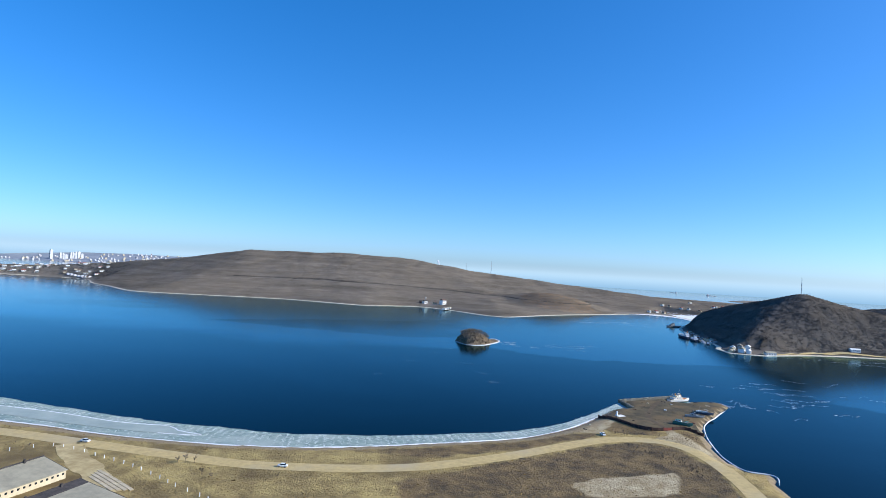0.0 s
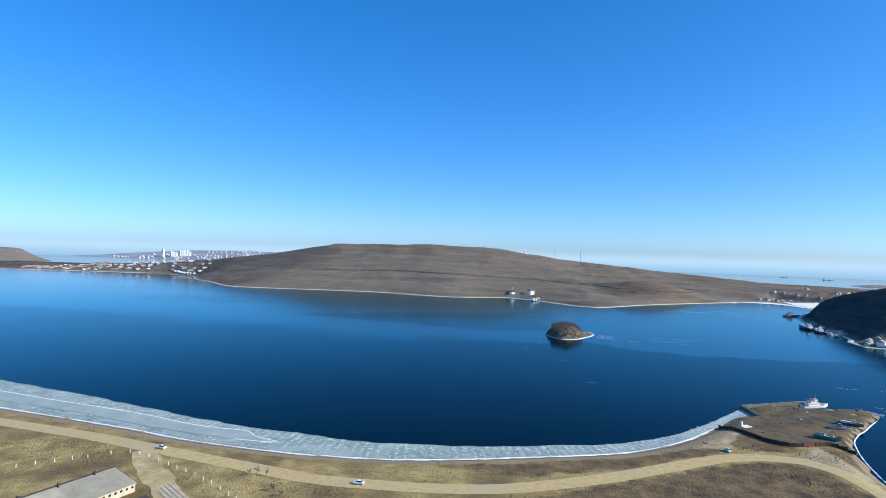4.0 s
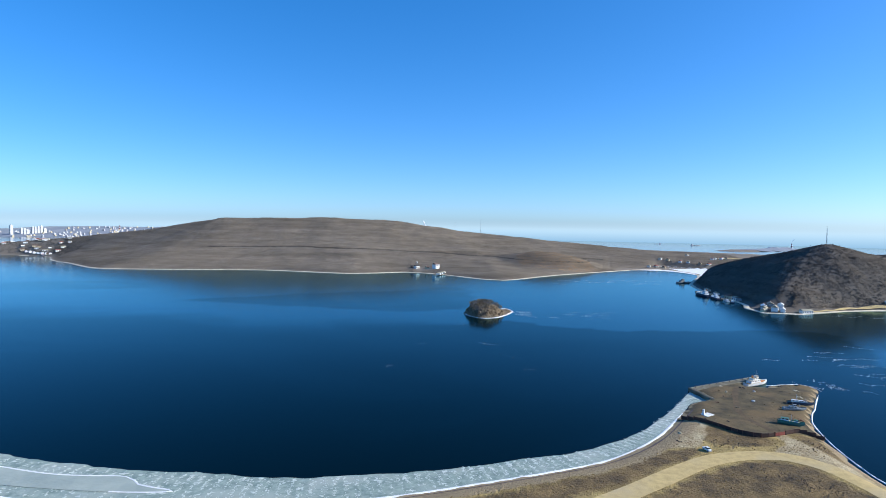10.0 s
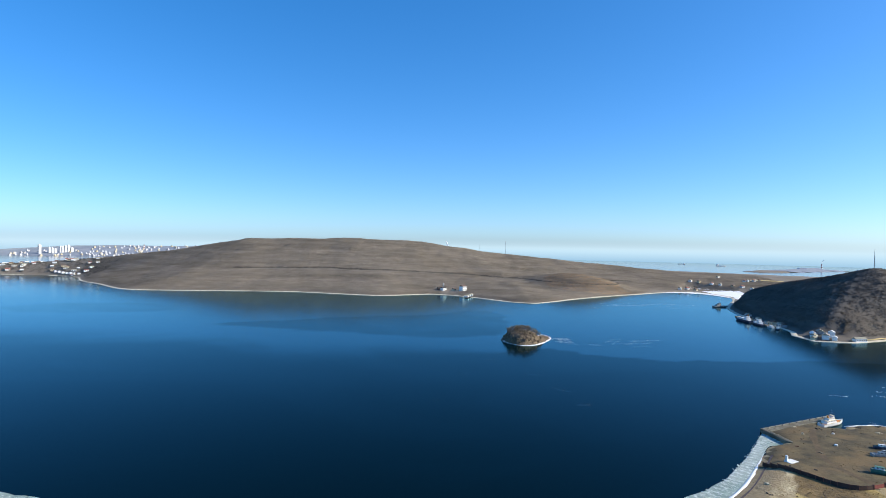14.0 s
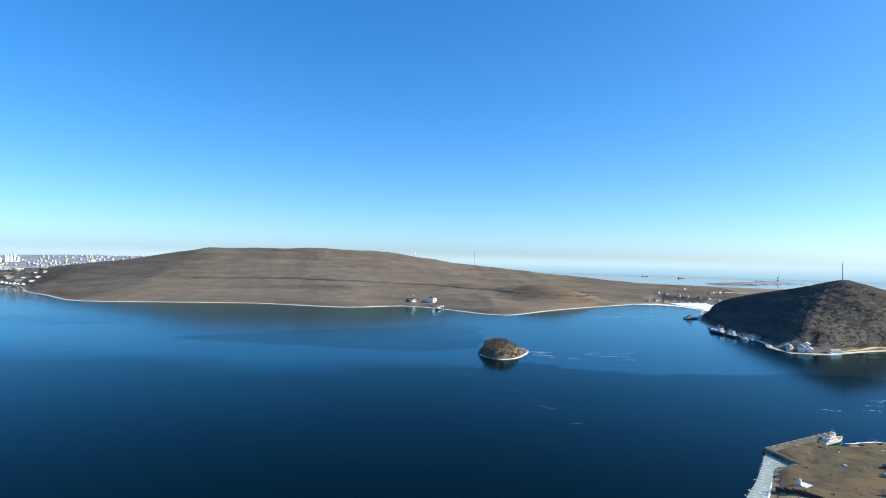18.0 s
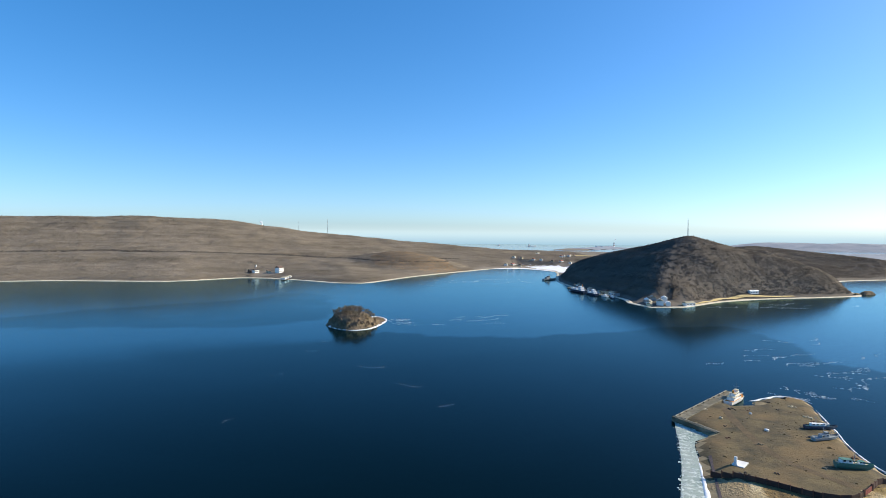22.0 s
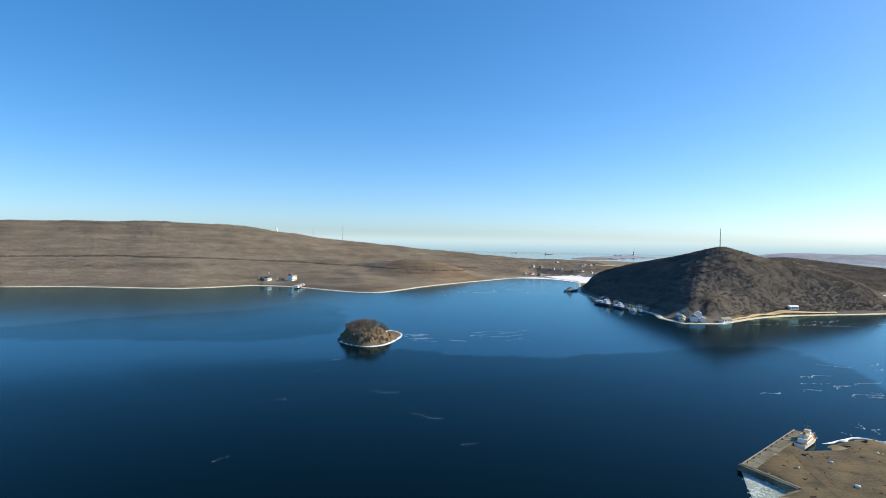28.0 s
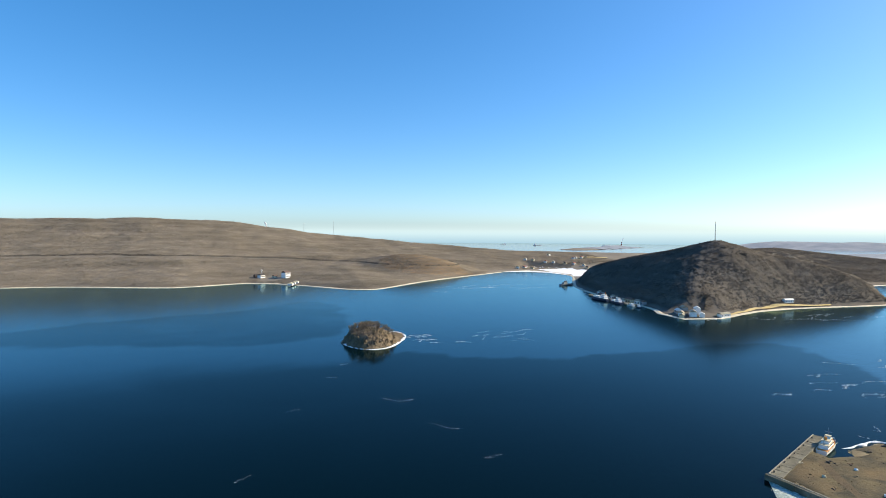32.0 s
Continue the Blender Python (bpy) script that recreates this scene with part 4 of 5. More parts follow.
# ---- the dark yard fence ----
M_FENCE = mat("dark_rusty_sheet", (0.075, 0.042, 0.032), (0.045, 0.03, 0.026), 0.5, 0.9, 0.2, 2.0, rand=0.25)
fence = empty("yard_fence", pose(0, 0, 0), "long dark rusty sheet-metal fence with a reddish gate", "fence")
FENCE = smooth_line([(62, 398), (73, 385), (82.5, 373), (90, 370), (97, 372)], 3.0)
FENCE2 = smooth_line([(103.5, 375), (112, 378.5), (122.5, 376)], 3.0)
for run in (FENCE, FENCE2):
    for a, b in zip(run[:-1], run[1:]):
        za = ground_z(*((a + b) / 2))
        part("panel", stripped(a, b, 0.18, za - 0.2, za + 2.0 + 0.15 * math.sin(a[0] * 3), 0.02), M_FENCE, fence)
        part("post", boxed((0.3, 0.3, 2.3), (*a, za - 0.1), bevel=0.03), M_RUST, fence)
gate_line = [(97, 372), (99.2, 373), (101.4, 374), (103.5, 375)]
for a, b in zip(gate_line[:-1], gate_line[1:]):
    za = ground_z(*a)
    part("gate_leaf", stripped(a, b, 0.14, za + 0.1, za + 1.8, 0.02), M_RED, fence, "reddish sheet-metal gate leaf")
for a in (gate_line[0], gate_line[-1]):
    za = ground_z(*a)
    part("gate_pillar", boxed((0.6, 0.6, 2.5), (*a, za - 0.2), bevel=0.05), M_RUST, fence, "rusty gate pillar")

# ---- small things on the headland ----
gz = ground_z(77, 402)
mon = empty("monument", pose(77, 402, gz, 0, 0, 35), "white paved platform with a small white pillar", "monument")
part("platform", boxed((6.0, 4.0, 0.5), (0, 0, -0.1), bevel=0.05), M_WHITE, mon)
part("step", boxed((6.6, 4.6, 0.25), (0, 0, -0.15), bevel=0.04), M_CONC, mon)
part("pillar", boxed((1.1, 1.1, 2.8), (-2.0, 1.0, 0.35), bevel=0.06, taper=0.8), M_WHITE, mon)
part("plinth", boxed((1.7, 1.7, 0.5), (-2.0, 1.0, 0.35), bevel=0.05), M_WHITE, mon)


def tank(x, y, r, h, m, label):
    gz = ground_z(x, y)
    ob = empty("water_tank", pose(x, y, gz), label, "tank")
    part("shell", rodded((0, 0, -0.1), (0, 0, h), r, r, 16), m, ob)
    part("lid", rodded((0, 0, h), (0, 0, h + 0.25), r * 0.98, r * 0.4, 16), m, ob)
    part("hatch", boxed((0.5, 0.5, 0.2), (r * 0.3, 0, h + 0.15), bevel=0.03), M_DARK, ob)


tank(114, 431, 0.9, 0.6, M_WHITE, "low round white tank on the bare ground")
tank(106, 449, 0.7, 0.6, M_CREAM, "small round rusty-white tank on bare ground")
tank(124, 452, 0.7, 0.5, M_WHITE, "small round white tank on bare ground")


def debris(x, y, s, seed, m, label="heap of dark scrap and stones on bare ground"):
    r = np.random.default_rng(seed)
    gz = ground_z(x, y)
    ob = empty("scrap_heap", pose(x, y, gz), label, "scrap heap")
    for k in range(5):
        part("lump", boxed((s * r.uniform(0.5, 1.2), s * r.uniform(0.4, 0.9), s * r.uniform(0.3, 0.7)), (r.normal(0, s * 0.7), r.normal(0, s * 0.7), -0.1), r.uniform(0, 180), 0.06 * s, r.uniform(0.6, 0.9)), m, ob)


for k, (x, y, s, m) in enumerate([(99, 418, 0.9, M_CONC), (92, 427, 0.7, M_RUST), (120, 460, 1.0, M_DARK), (127, 457, 0.8, M_RUST), (146, 466, 0.9, M_DARK), (152, 458, 1.0, M_CREAM), (141, 455, 0.7, M_DARK), (72, 394, 0.9, M_DARK), (118, 447, 0.6, M_CONC), (124, 399, 1.0, M_RUST), (126, 421, 1.0, M_DARK), (146, 443, 1.1, M_CREAM), (143, 437, 0.9, M_RUST), (84, 392, 0.7, M_DARK), (104, 392, 0.8, M_CONC), (112, 396, 0.6, M_DARK), (108, 462, 0.7, M_CREAM), (101, 440, 0.6, M_DARK), (160, 470, 1.2, M_DARK), (168, 474, 1.3, M_DARK), (48, 360, 0.9, M_DARK), (53, 372, 1.0, M_CREAM)]):
    debris(x, y, s, 100 + k, m)


# ---- vehicles ----
def car(x, y, turn, m, label, van=False, name="car"):
    gz = ground_z(x, y) + 0.11
    ob = empty(name, pose(x, y, gz, 0, 0, turn), label, "van" if van else "car")
    L, H = (5.0, 1.35) if van else (4.4, 0.75)
    body = part("body", boxed((L, 1.8, H), (0, 0, 0.3), bevel=0.12), m, ob)
    if not van:
        part("cabin", boxed((2.4, 1.6, 0.62), (-0.2, 0, 1.02), bevel=0.1, taper=0.78), M_GLASS, ob)
        part("roof", boxed((1.75, 1.3, 0.08), (-0.2, 0, 1.62), bevel=0.03), m, ob)
    else:
        part("roof", boxed((4.2, 1.7, 0.6), (-0.3, 0, 1.62), bevel=0.12, taper=0.9), m, ob)
        part("windscreen", boxed((0.12, 1.5, 0.6), (2.05, 0, 1.6), bevel=0.0), M_GLASS, ob)
    for sx in (-1.35, 1.35):
        for sy in (-0.85, 0.85):
            w = part("wheel", rodded((sx, sy - 0.11, 0.32), (sx, sy + 0.11, 0.32), 0.32, 0.32, 12), M_DARK, ob)
            part("rim", rodded((sx, sy - 0.12, 0.32), (sx, sy + 0.12, 0.32), 0.18, 0.18, 10), M_STEEL, w)
    for sy in (-0.6, 0.6):
        part("headlight", boxed((0.08, 0.35, 0.16), (L / 2 - 0.02, sy, 0.68), bevel=0.0), M_WHITE, ob)
        part("tail_light", boxed((0.08, 0.3, 0.16), (-L / 2 + 0.02, sy, 0.72), bevel=0.0), M_RED, ob)


car(-99, 253, 183, M_WHITE, "white car on the gravel shore road")
car(-201, 260, 177, M_WHITE, "white car on the pale gravel road")
car(57, 350, 110, M_WHITE, "small white car parked at the roadside by the beach")


# ---- the long barracks ----
def barrack(gx_, gy_, turn, length, width, h, rise, label, dark_strip):
    """Its gable end's middle is at the given place; it runs from there along -x of its own frame, its roof rising towards +y."""
    gz = ground_z(gx_, gy_) - 0.1
    ob = empty("barrack", pose(gx_, gy_, gz, 0, 0, turn), label, "building")
    w2, e = width / 2, 0.45

    def wedge(x0, x1, y0, y1, low0, low1, top0, top1):
        bm = bmesh.new()
        vs = [bm.verts.new((x, y, z)) for x in (x0, x1) for y, z in ((y0, low0), (y1, low1), (y1, top1), (y0, top0))]
        for f_ in ((0, 1, 2, 3), (7, 6, 5, 4), (0, 4, 5, 1), (1, 5, 6, 2), (2, 6, 7, 3), (3, 7, 4, 0)):
            bm.faces.new([vs[i] for i in f_])
        bmesh.ops.recalc_face_normals(bm, faces=bm.faces)
        return bm

    wall = part("wall", wedge(-length, 0, -w2, w2, 0, 0, h, h + rise), M_CREAM, ob)
    roof = part("roof", wedge(-length, 0.4, -w2 - e, w2 + e, h + 0.02, h + rise + 0.02, h + 0.22, h + rise + 0.22), M_SLATE, ob)
    if dark_strip:
        part("tarred_strip", wedge(-length, 0.42, w2 - 3.6, w2 + e + 0.02, h + rise * 0.76, h + rise * 1.0, h + rise * 0.76 + 0.55, h + rise + 0.55), M_DARK, roof, "dark tarred strip of roofing")
    part("ridge_cap", boxed((length + 0.4, 0.4, 0.5), (-length / 2 + 0.2, w2 + e, h + rise + 0.15)), M_DARK, roof, "dark tarred ridge cap")
    part("gable_trim", wedge(0.4, 0.62, -w2 - e, w2 + e, h - 0.1, h + rise - 0.1, h + 0.28, h + rise + 0.28), M_DARK, roof)
    for k in range(int(length / 2.2)):
        part("window", boxed((0.9, 0.12, 0.8), (-1.2 - k * 2.2, -w2 - 0.01, h - 1.5)), M_GLASS, wall)
    part("door", boxed((0.12, 2.0, 2.4), (0.02, -1.0, 0)), M_DARK, ob)
    for k in range(4):
        part("chimney", boxed((0.7, 0.7, 1.5), (-8 - k * 13.0, w2 - 0.4, h + rise)), M_DARK, roof)


barrack(-183, 220.5, 78, 70, 13, 3.2, 3.2, "long cream barrack with a pale grey slate roof", False)
barrack(-148.1, 202.8, 78, 60, 22, 2.9, 3.1, "long barrack with a pale roof and a dark tarred strip", True)

# concrete fence posts round the barrack yard
post_line = smooth_line([(-240, 222), (-222, 240), (-210, 251), (-184, 245), (-154, 234), (-131, 222), (-117, 215.5), (-95, 204), (-70, 190)], 5.6)
for k, (x, y) in enumerate(post_line):
    gz = ground_z(x, y)
    lean = float(np.random.default_rng(k).normal(0, 3))
    ob = tagged(part("fence_post", boxed((0.32, 0.32, 1.75), (0, 0, -0.2), bevel=0.03), M_WHITE, None), "leaning whitewashed concrete fence post in dry grass", "post", "yard fence posts")
    ob.matrix_world = pose(x, y, gz, lean, lean * 0.7, k * 7)

# worn pale ground: tracks and a clearing
M_PALE = mat("worn_pale_earth", (0.56, 0.44, 0.22), (0.42, 0.32, 0.15), 0.3, 0.95, 0.4, 1.2, (0.34, 0.25, 0.11), 0.08)
M_WORN = mat("worn_dirt_track", (0.135, 0.094, 0.049), (0.085, 0.061, 0.034), 0.25, 0.95, 0.3, 2.0)
for ln, wd, m, lb in (
    ([(101, 377), (97, 392), (97, 410), (103, 428), (110, 446), (118, 462)], 3.4, M_WORN, "pale trampled track across the bare headland"),
    ([(-206, 256), (-196, 246), (-184, 236), (-172, 228), (-160, 218), (-150, 210)], 12, M_PALE, "pale worn dirt yard between the barracks and the road"),
):
    tagged(ribbon("dirt_track", smooth_line(ln, 2.5), wd, 0.05 if wd < 6 else 0.10, m, wobble=0.4, seed=int(wd * 3)), lb, "track", kind="structure")

# old concrete road slabs
M_SLAB = mat("sun_bleached_concrete", (0.52, 0.44, 0.30), (0.42, 0.35, 0.235), 0.4, 0.9, 0.2, 2.0)
sl0, sl1 = Vector((-169, 229)), Vector((-142, 213))
sd = (sl1 - sl0).normalized()
sn = Vector((-sd.y, sd.x))
apron = empty("concrete_apron", pose(0, 0, 0), "rows of cracked old concrete slabs in dry grass", "paving", kind="structure")
for r_ in range(4):
    for k in range(9 - r_):
        c = sl0 + sd * (k * 3.4 + r_ * 1.8) - sn * (r_ * 1.75)
        gz = ground_z(c.x, c.y)
        part("slab", boxed((3.2, 1.5, 0.3), (c.x, c.y, gz - 0.06 + 0.04 * ((k + r_) % 3)), math.degrees(math.atan2(sd.y, sd.x)) + ((k * 5 + r_ * 3) % 5 - 2), 0.04), M_SLAB, apron)


# ---- leafless woods on the hills: stems and crowns of twigs, joined ----
def wood_material(name, c1, c2, lie=False):
    m = bpy.data.materials.new(name)
    m.use_nodes = True
    nt = m.node_tree
    b = nt.nodes["Principled BSDF"]
    g = nt.nodes.new("ShaderNodeNewGeometry")
    x = nt.nodes.new("ShaderNodeMix")
    x.data_type = "RGBA"
    x.inputs[6].default_value, x.inputs[7].default_value = (*c1, 1), (*c2, 1)
    nt.links.new(g.outputs["Random Per Island"], x.inputs[0])
    nt.links.new(x.outputs[2], b.inputs["Base Color"])
    b.inputs["Roughness"].default_value = 1.0
    b.inputs["Specular IOR Level"].default_value = 0.0
    if lie:
        at = nt.nodes.new("ShaderNodeAttribute")
        at.attribute_name = "lie"
        nt.links.new(at.outputs["Vector"], b.inputs["Normal"])
        tc = nt.nodes.new("ShaderNodeTexCoord")
        col = x.outputs[2]
        for scale, lo, hi in (((0.004, 0.012, 0.09), 0.76, 1.22), ((0.03, 0.05, 0.12), 0.84, 1.15)):
            mp = nt.nodes.new("ShaderNodeMapping")
            mp.inputs["Scale"].default_value = scale
            n = nt.nodes.new("ShaderNodeTexNoise")
            n.inputs["Scale"].default_value, n.inputs["Detail"].default_value = 1.0, 5
            v = nt.nodes.new("ShaderNodeMapRange")
            for k, val in enumerate((0.32, 0.68, lo, hi)):
                v.inputs[k + 1].default_value = val
            hsv = nt.nodes.new("ShaderNodeHueSaturation")
            nt.links.new(tc.outputs["Object"], mp.inputs[0])
            nt.links.new(mp.outputs[0], n.inputs["Vector"])
            nt.links.new(n.outputs["Fac"], v.inputs[0])
            nt.links.new(v.outputs[0], hsv.inputs["Value"])
            nt.links.new(col, hsv.inputs["Color"])
            col = hsv.outputs[0]
        nt.links.new(col, b.inputs["Base Color"])
    return m


M_WOODS = wood_material("leafless_crowns", (0.262, 0.223, 0.175), (0.222, 0.19, 0.15), lie=True)
# Mast hill and track row: M_WOODS colours with shade painted in; spit: plain dark.
M_WOODS_DARK = wood_material("dark_and_shaded_crowns", (0.135, 0.119, 0.101), (0.112, 0.099, 0.085), lie=True)
M_WOODS_OAK = wood_material("oak_crowns_with_dead_leaves", (0.345, 0.235, 0.145), (0.29, 0.202, 0.128), lie=True)


def woods(name, x, y, tall, wide, material, label, seed):
    """Each tree a slim upright spray of bare twigs that takes the light as its slope does."""
    r = np.random.default_rng(seed)
    n = len(x)
    z = sheet_z(x, y)
    lie = np.stack([sheet_z(x - 9, y) - sheet_z(x + 9, y), sheet_z(x, y - 9) - sheet_z(x, y + 9), np.full(n, 18.0)], -1)
    lie = lie / np.linalg.norm(lie, axis=1)[:, None] + r.normal(0, 0.07, (n, 3))
    lie /= np.linalg.norm(lie, axis=1)[:, None]
    w = wide * r.lognormal(0, 0.3, n)
    h = tall * r.lognormal(0, 0.25, n)
    th = r.uniform(0, math.tau, n)
    v = []
    for k in range(3):
        a = th + k * math.tau / 3
        q_ = w * 0.5 * r.uniform(0.6, 1.3, n)
        v.append(np.stack([x + np.cos(a) * q_, y + np.sin(a) * q_, z - 0.2 + h * r.uniform(0.0, 0.3, n)], -1))
    v.append(np.stack([x + w * r.normal(0, 0.3, n), y + w * r.normal(0, 0.3, n), z + h], -1))
    v = np.stack(v, 1).reshape(-1, 3)
    base = np.arange(n)[:, None] * 4
    f = np.concatenate([base + np.array((k, (k + 1) % 3, 3)) for k in range(3)])
    me = bpy.data.meshes.new(name)
    me.vertices.add(len(v))
    me.vertices.foreach_set("co", v.reshape(-1).astype(np.float32))
    me.loops.add(len(f) * 3)
    me.loops.foreach_set("vertex_index", f.reshape(-1).astype(np.int32))
    me.polygons.add(len(f))
    me.polygons.foreach_set("loop_start", np.arange(len(f), dtype=np.int32) * 3)
    me.materials.append(material)
    me.update(calc_edges=True)
    att_ = me.attributes.new("lie", "FLOAT_VECTOR", "POINT")
    att_.data.foreach_set("vector", np.repeat(lie, 4, axis=0).reshape(-1).astype(np.float32))
    return tagged(new(name, me), label, "woods", kind="stuff")


def scatter(n, box_, keep, seed):
    r = np.random.default_rng(seed)
    x, y = r.uniform(box_[0], box_[1], n), r.uniform(box_[2], box_[3], n)
    k = keep(x, y)
    return x[k], y[k]


def on_far(x, y):
    """Where trees stand: not on the shore, the low ground, the yards and the two tracks cut along the long hill."""
    d = depth_in(x, y, FAR_LAND)
    low = np.hypot((x - 560) / 290, (y - 1480) / 125) < 1
    spit = (x < -1210) & (sheet_z(x, y) < 9)
    yards = (np.hypot(x + 176, y - 1346) < 26) | (np.hypot(x - 322, y - 840) < 30)
    share = sheet_z(x, y) / np.interp(x, RIDGE_X, RIDGE_Z) + 0.02 * rough(x, y, 260, 31)
    track = ((np.abs(share - 0.335) < 0.009) | (np.abs(share - 0.50) < 0.006)) & (y > 1200) & (x < 300) & (x > -760)
    return (d > 6) & ~low & ~spit & ~yards & ~track


wx, wy = scatter(430000, (-1280, 700, 1160, 2000), on_far, 41)
hill_front = ~((wx > 290) & (wy < 1400)) & (wy < np.interp(wx, RIDGE_X, np.array(RIDGE_Y) + 60.0))
wx, wy = wx[hill_front], wy[hill_front]
woods("hillside_woods", wx, wy, 0.62, 3.4, M_WOODS, "leafless grey-brown winter woods covering the long hill", 42)
woods("scattered_trees", wx[::14], wy[::14], 2.2, 1.3, M_WOODS, "taller bare trees scattered over the long hill", 48)
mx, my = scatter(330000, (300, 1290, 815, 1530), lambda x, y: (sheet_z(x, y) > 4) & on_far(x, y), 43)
woods("hillside_woods", mx, my, 0.5, 2.8, M_WOODS_DARK, "leafless winter woods on the mast hill, shade in their colour", 44)
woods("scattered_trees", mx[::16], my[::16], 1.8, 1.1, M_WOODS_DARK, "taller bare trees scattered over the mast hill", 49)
sx_, sy_ = scatter(26000, (-2300, -1180, 1490, 1990), lambda x, y: depth_in(x, y, FAR_LAND) > 14, 50)
woods("spit_thickets", sx_, sy_, 1.6, 3.4, M_WOODS_DARK, "low bare thickets over the flat spit", 51)
# Added band of dark trees that draws the shadowed cut above the lower track.
share_w = sheet_z(wx, wy) / np.interp(wx, RIDGE_X, RIDGE_Z) + 0.02 * rough(wx, wy, 260, 31)
row_ = ((np.abs(share_w - 0.352) < 0.008)) & (wx > -740) & (wx < 280)
woods("tree_row", wx[row_], wy[row_], 2.0, 3.0, M_WOODS_DARK, "dark tree band added for the shaded cut of the hill track", 47)
kx, ky = scatter(14000, (0, 280, 1320, 1640), lambda x, y: (depth_in(x, y, FAR_LAND) > 8) & (np.hypot((x - 128) / 120, (y - 1480) / 110) + 0.25 * rough(x, y, 90, 33) < 0.8), 45)
woods("knoll_oak_woods", kx, ky, 0.8, 3.4, M_WOODS_OAK, "reddish-brown oak woods on the round knoll", 46)


# ---- bare trees on the islet and bushes on the near shore ----
def bare_tree_meshes(seed, tall, spread, twigs):
    r = np.random.default_rng(seed)
    bm = bmesh.new()
    top = Vector((r.normal(0, 0.4), r.normal(0, 0.4), tall * 0.62))
    rod(bm, (0, 0, -0.6), tuple(top), 0.17, 0.07, 5)
    limbs = []
    for k in range(6):
        a = k * 2.4 + r.uniform(-0.4, 0.4)
        s = top * r.uniform(0.35, 0.95)
        e = s + Vector((math.cos(a) * spread * r.uniform(0.4, 0.8), math.sin(a) * spread * r.uniform(0.4, 0.8), tall * r.uniform(0.18, 0.36)))
        rod(bm, tuple(s), tuple(e), 0.07, 0.03, 4)
        limbs.append((s, e))
    trunk = bpy.data.meshes.new("trunk")
    bm.to_mesh(trunk)
    bm.free()
    trunk.materials.append(M_BARK)
    v, f = [], []
    for k in range(twigs):
        s, e = limbs[int(r.integers(len(limbs)))]
        p = s + (e - s) * r.uniform(0.3, 1.0)
        q = p + Vector((r.normal(0, 0.5), r.normal(0, 0.5), abs(r.normal(0.55, 0.35)))) * spread * 0.45
        side = Vector((r.normal(), r.normal(), r.normal() * 0.3)).normalized() * 0.07
        b = len(v)
        v += [p - side, p + side, q]
        f.append((b, b + 1, b + 2))
    crown = bpy.data.meshes.new("crown")
    crown.from_pydata([tuple(p) for p in v], [], f)
    crown.materials.append(M_TWIG)
    return trunk, crown


TREES = [bare_tree_meshes(60 + k, 6.5 + k * 0.8, 2.8 + 0.25 * k, 330) for k in range(3)]
BUSHES = [bare_tree_meshes(70 + k, 2.2 + k * 0.5, 1.5 + 0.2 * k, 110) for k in range(2)]


def plant(kind, x, y, scale, turn, label, name, category, group):
    t, c = kind
    ob = empty(name, pose(x, y, ground_z(x, y), 0, 0, turn), label, category, group)
    ob.scale = (scale,) * 3
    for n_, me in (("trunk", t), ("crown", c)):
        new(n_, me).parent = ob


r_t = np.random.default_rng(80)
count = 0
while count < 150:
    x, y = r_t.uniform(-68, -18), r_t.uniform(724, 788)
    if depth_in(np.array([x]), np.array([y]), P_ISLE)[0] > 5 and ground_z(x, y) > 3.5:
        plant(TREES[count % 3], x, y, r_t.uniform(0.45, 0.85), r_t.uniform(0, 360), "small leafless tree on the rocky islet", "bare_tree", "tree", "islet trees")
        count += 1
for k in range(150):
    if k < 40:
        i = int(r_t.integers(10, len(S_ROAD) - 30))
        t_ = S_ROAD[i + 1] - S_ROAD[i]
        n_ = np.array([t_[1], -t_[0]]) / (np.linalg.norm(t_) + 1e-9)
        x, y = S_ROAD[i] + n_ * r_t.uniform(7, 16)
    elif k < 70:
        x, y = r_t.uniform(62, 116), r_t.uniform(352, 368)
    else:
        u_ = r_t.uniform(0, 1)
        x, y = np.array([70, 330]) * (1 - u_) + np.array([97, 306]) * u_ + r_t.normal(0, 4, 2) + (np.array([-4, -22]) * max(0, u_ - 0.6) * 2)
    if line_gap(np.array([x]), np.array([y]), S_ROAD.tolist())[0] > 6.5:
        plant(BUSHES[k % 2], x, y, r_t.uniform(0.3, 0.65), r_t.uniform(0, 360), "leafless brown bush beside the gravel road", "bush", "bush", "roadside bushes")

for x, y, sc_ in ((-142, 247, 0.62), (-138, 248, 0.5), (-145, 246, 0.45), (-128, 236, 0.5), (-122, 233, 0.42), (-96, 240, 0.4)):
    plant(TREES[int(-x) % 3], x, y, sc_, x * 7, "small leafless tree at the edge of the gravel road", "bare_tree", "tree", "roadside trees")

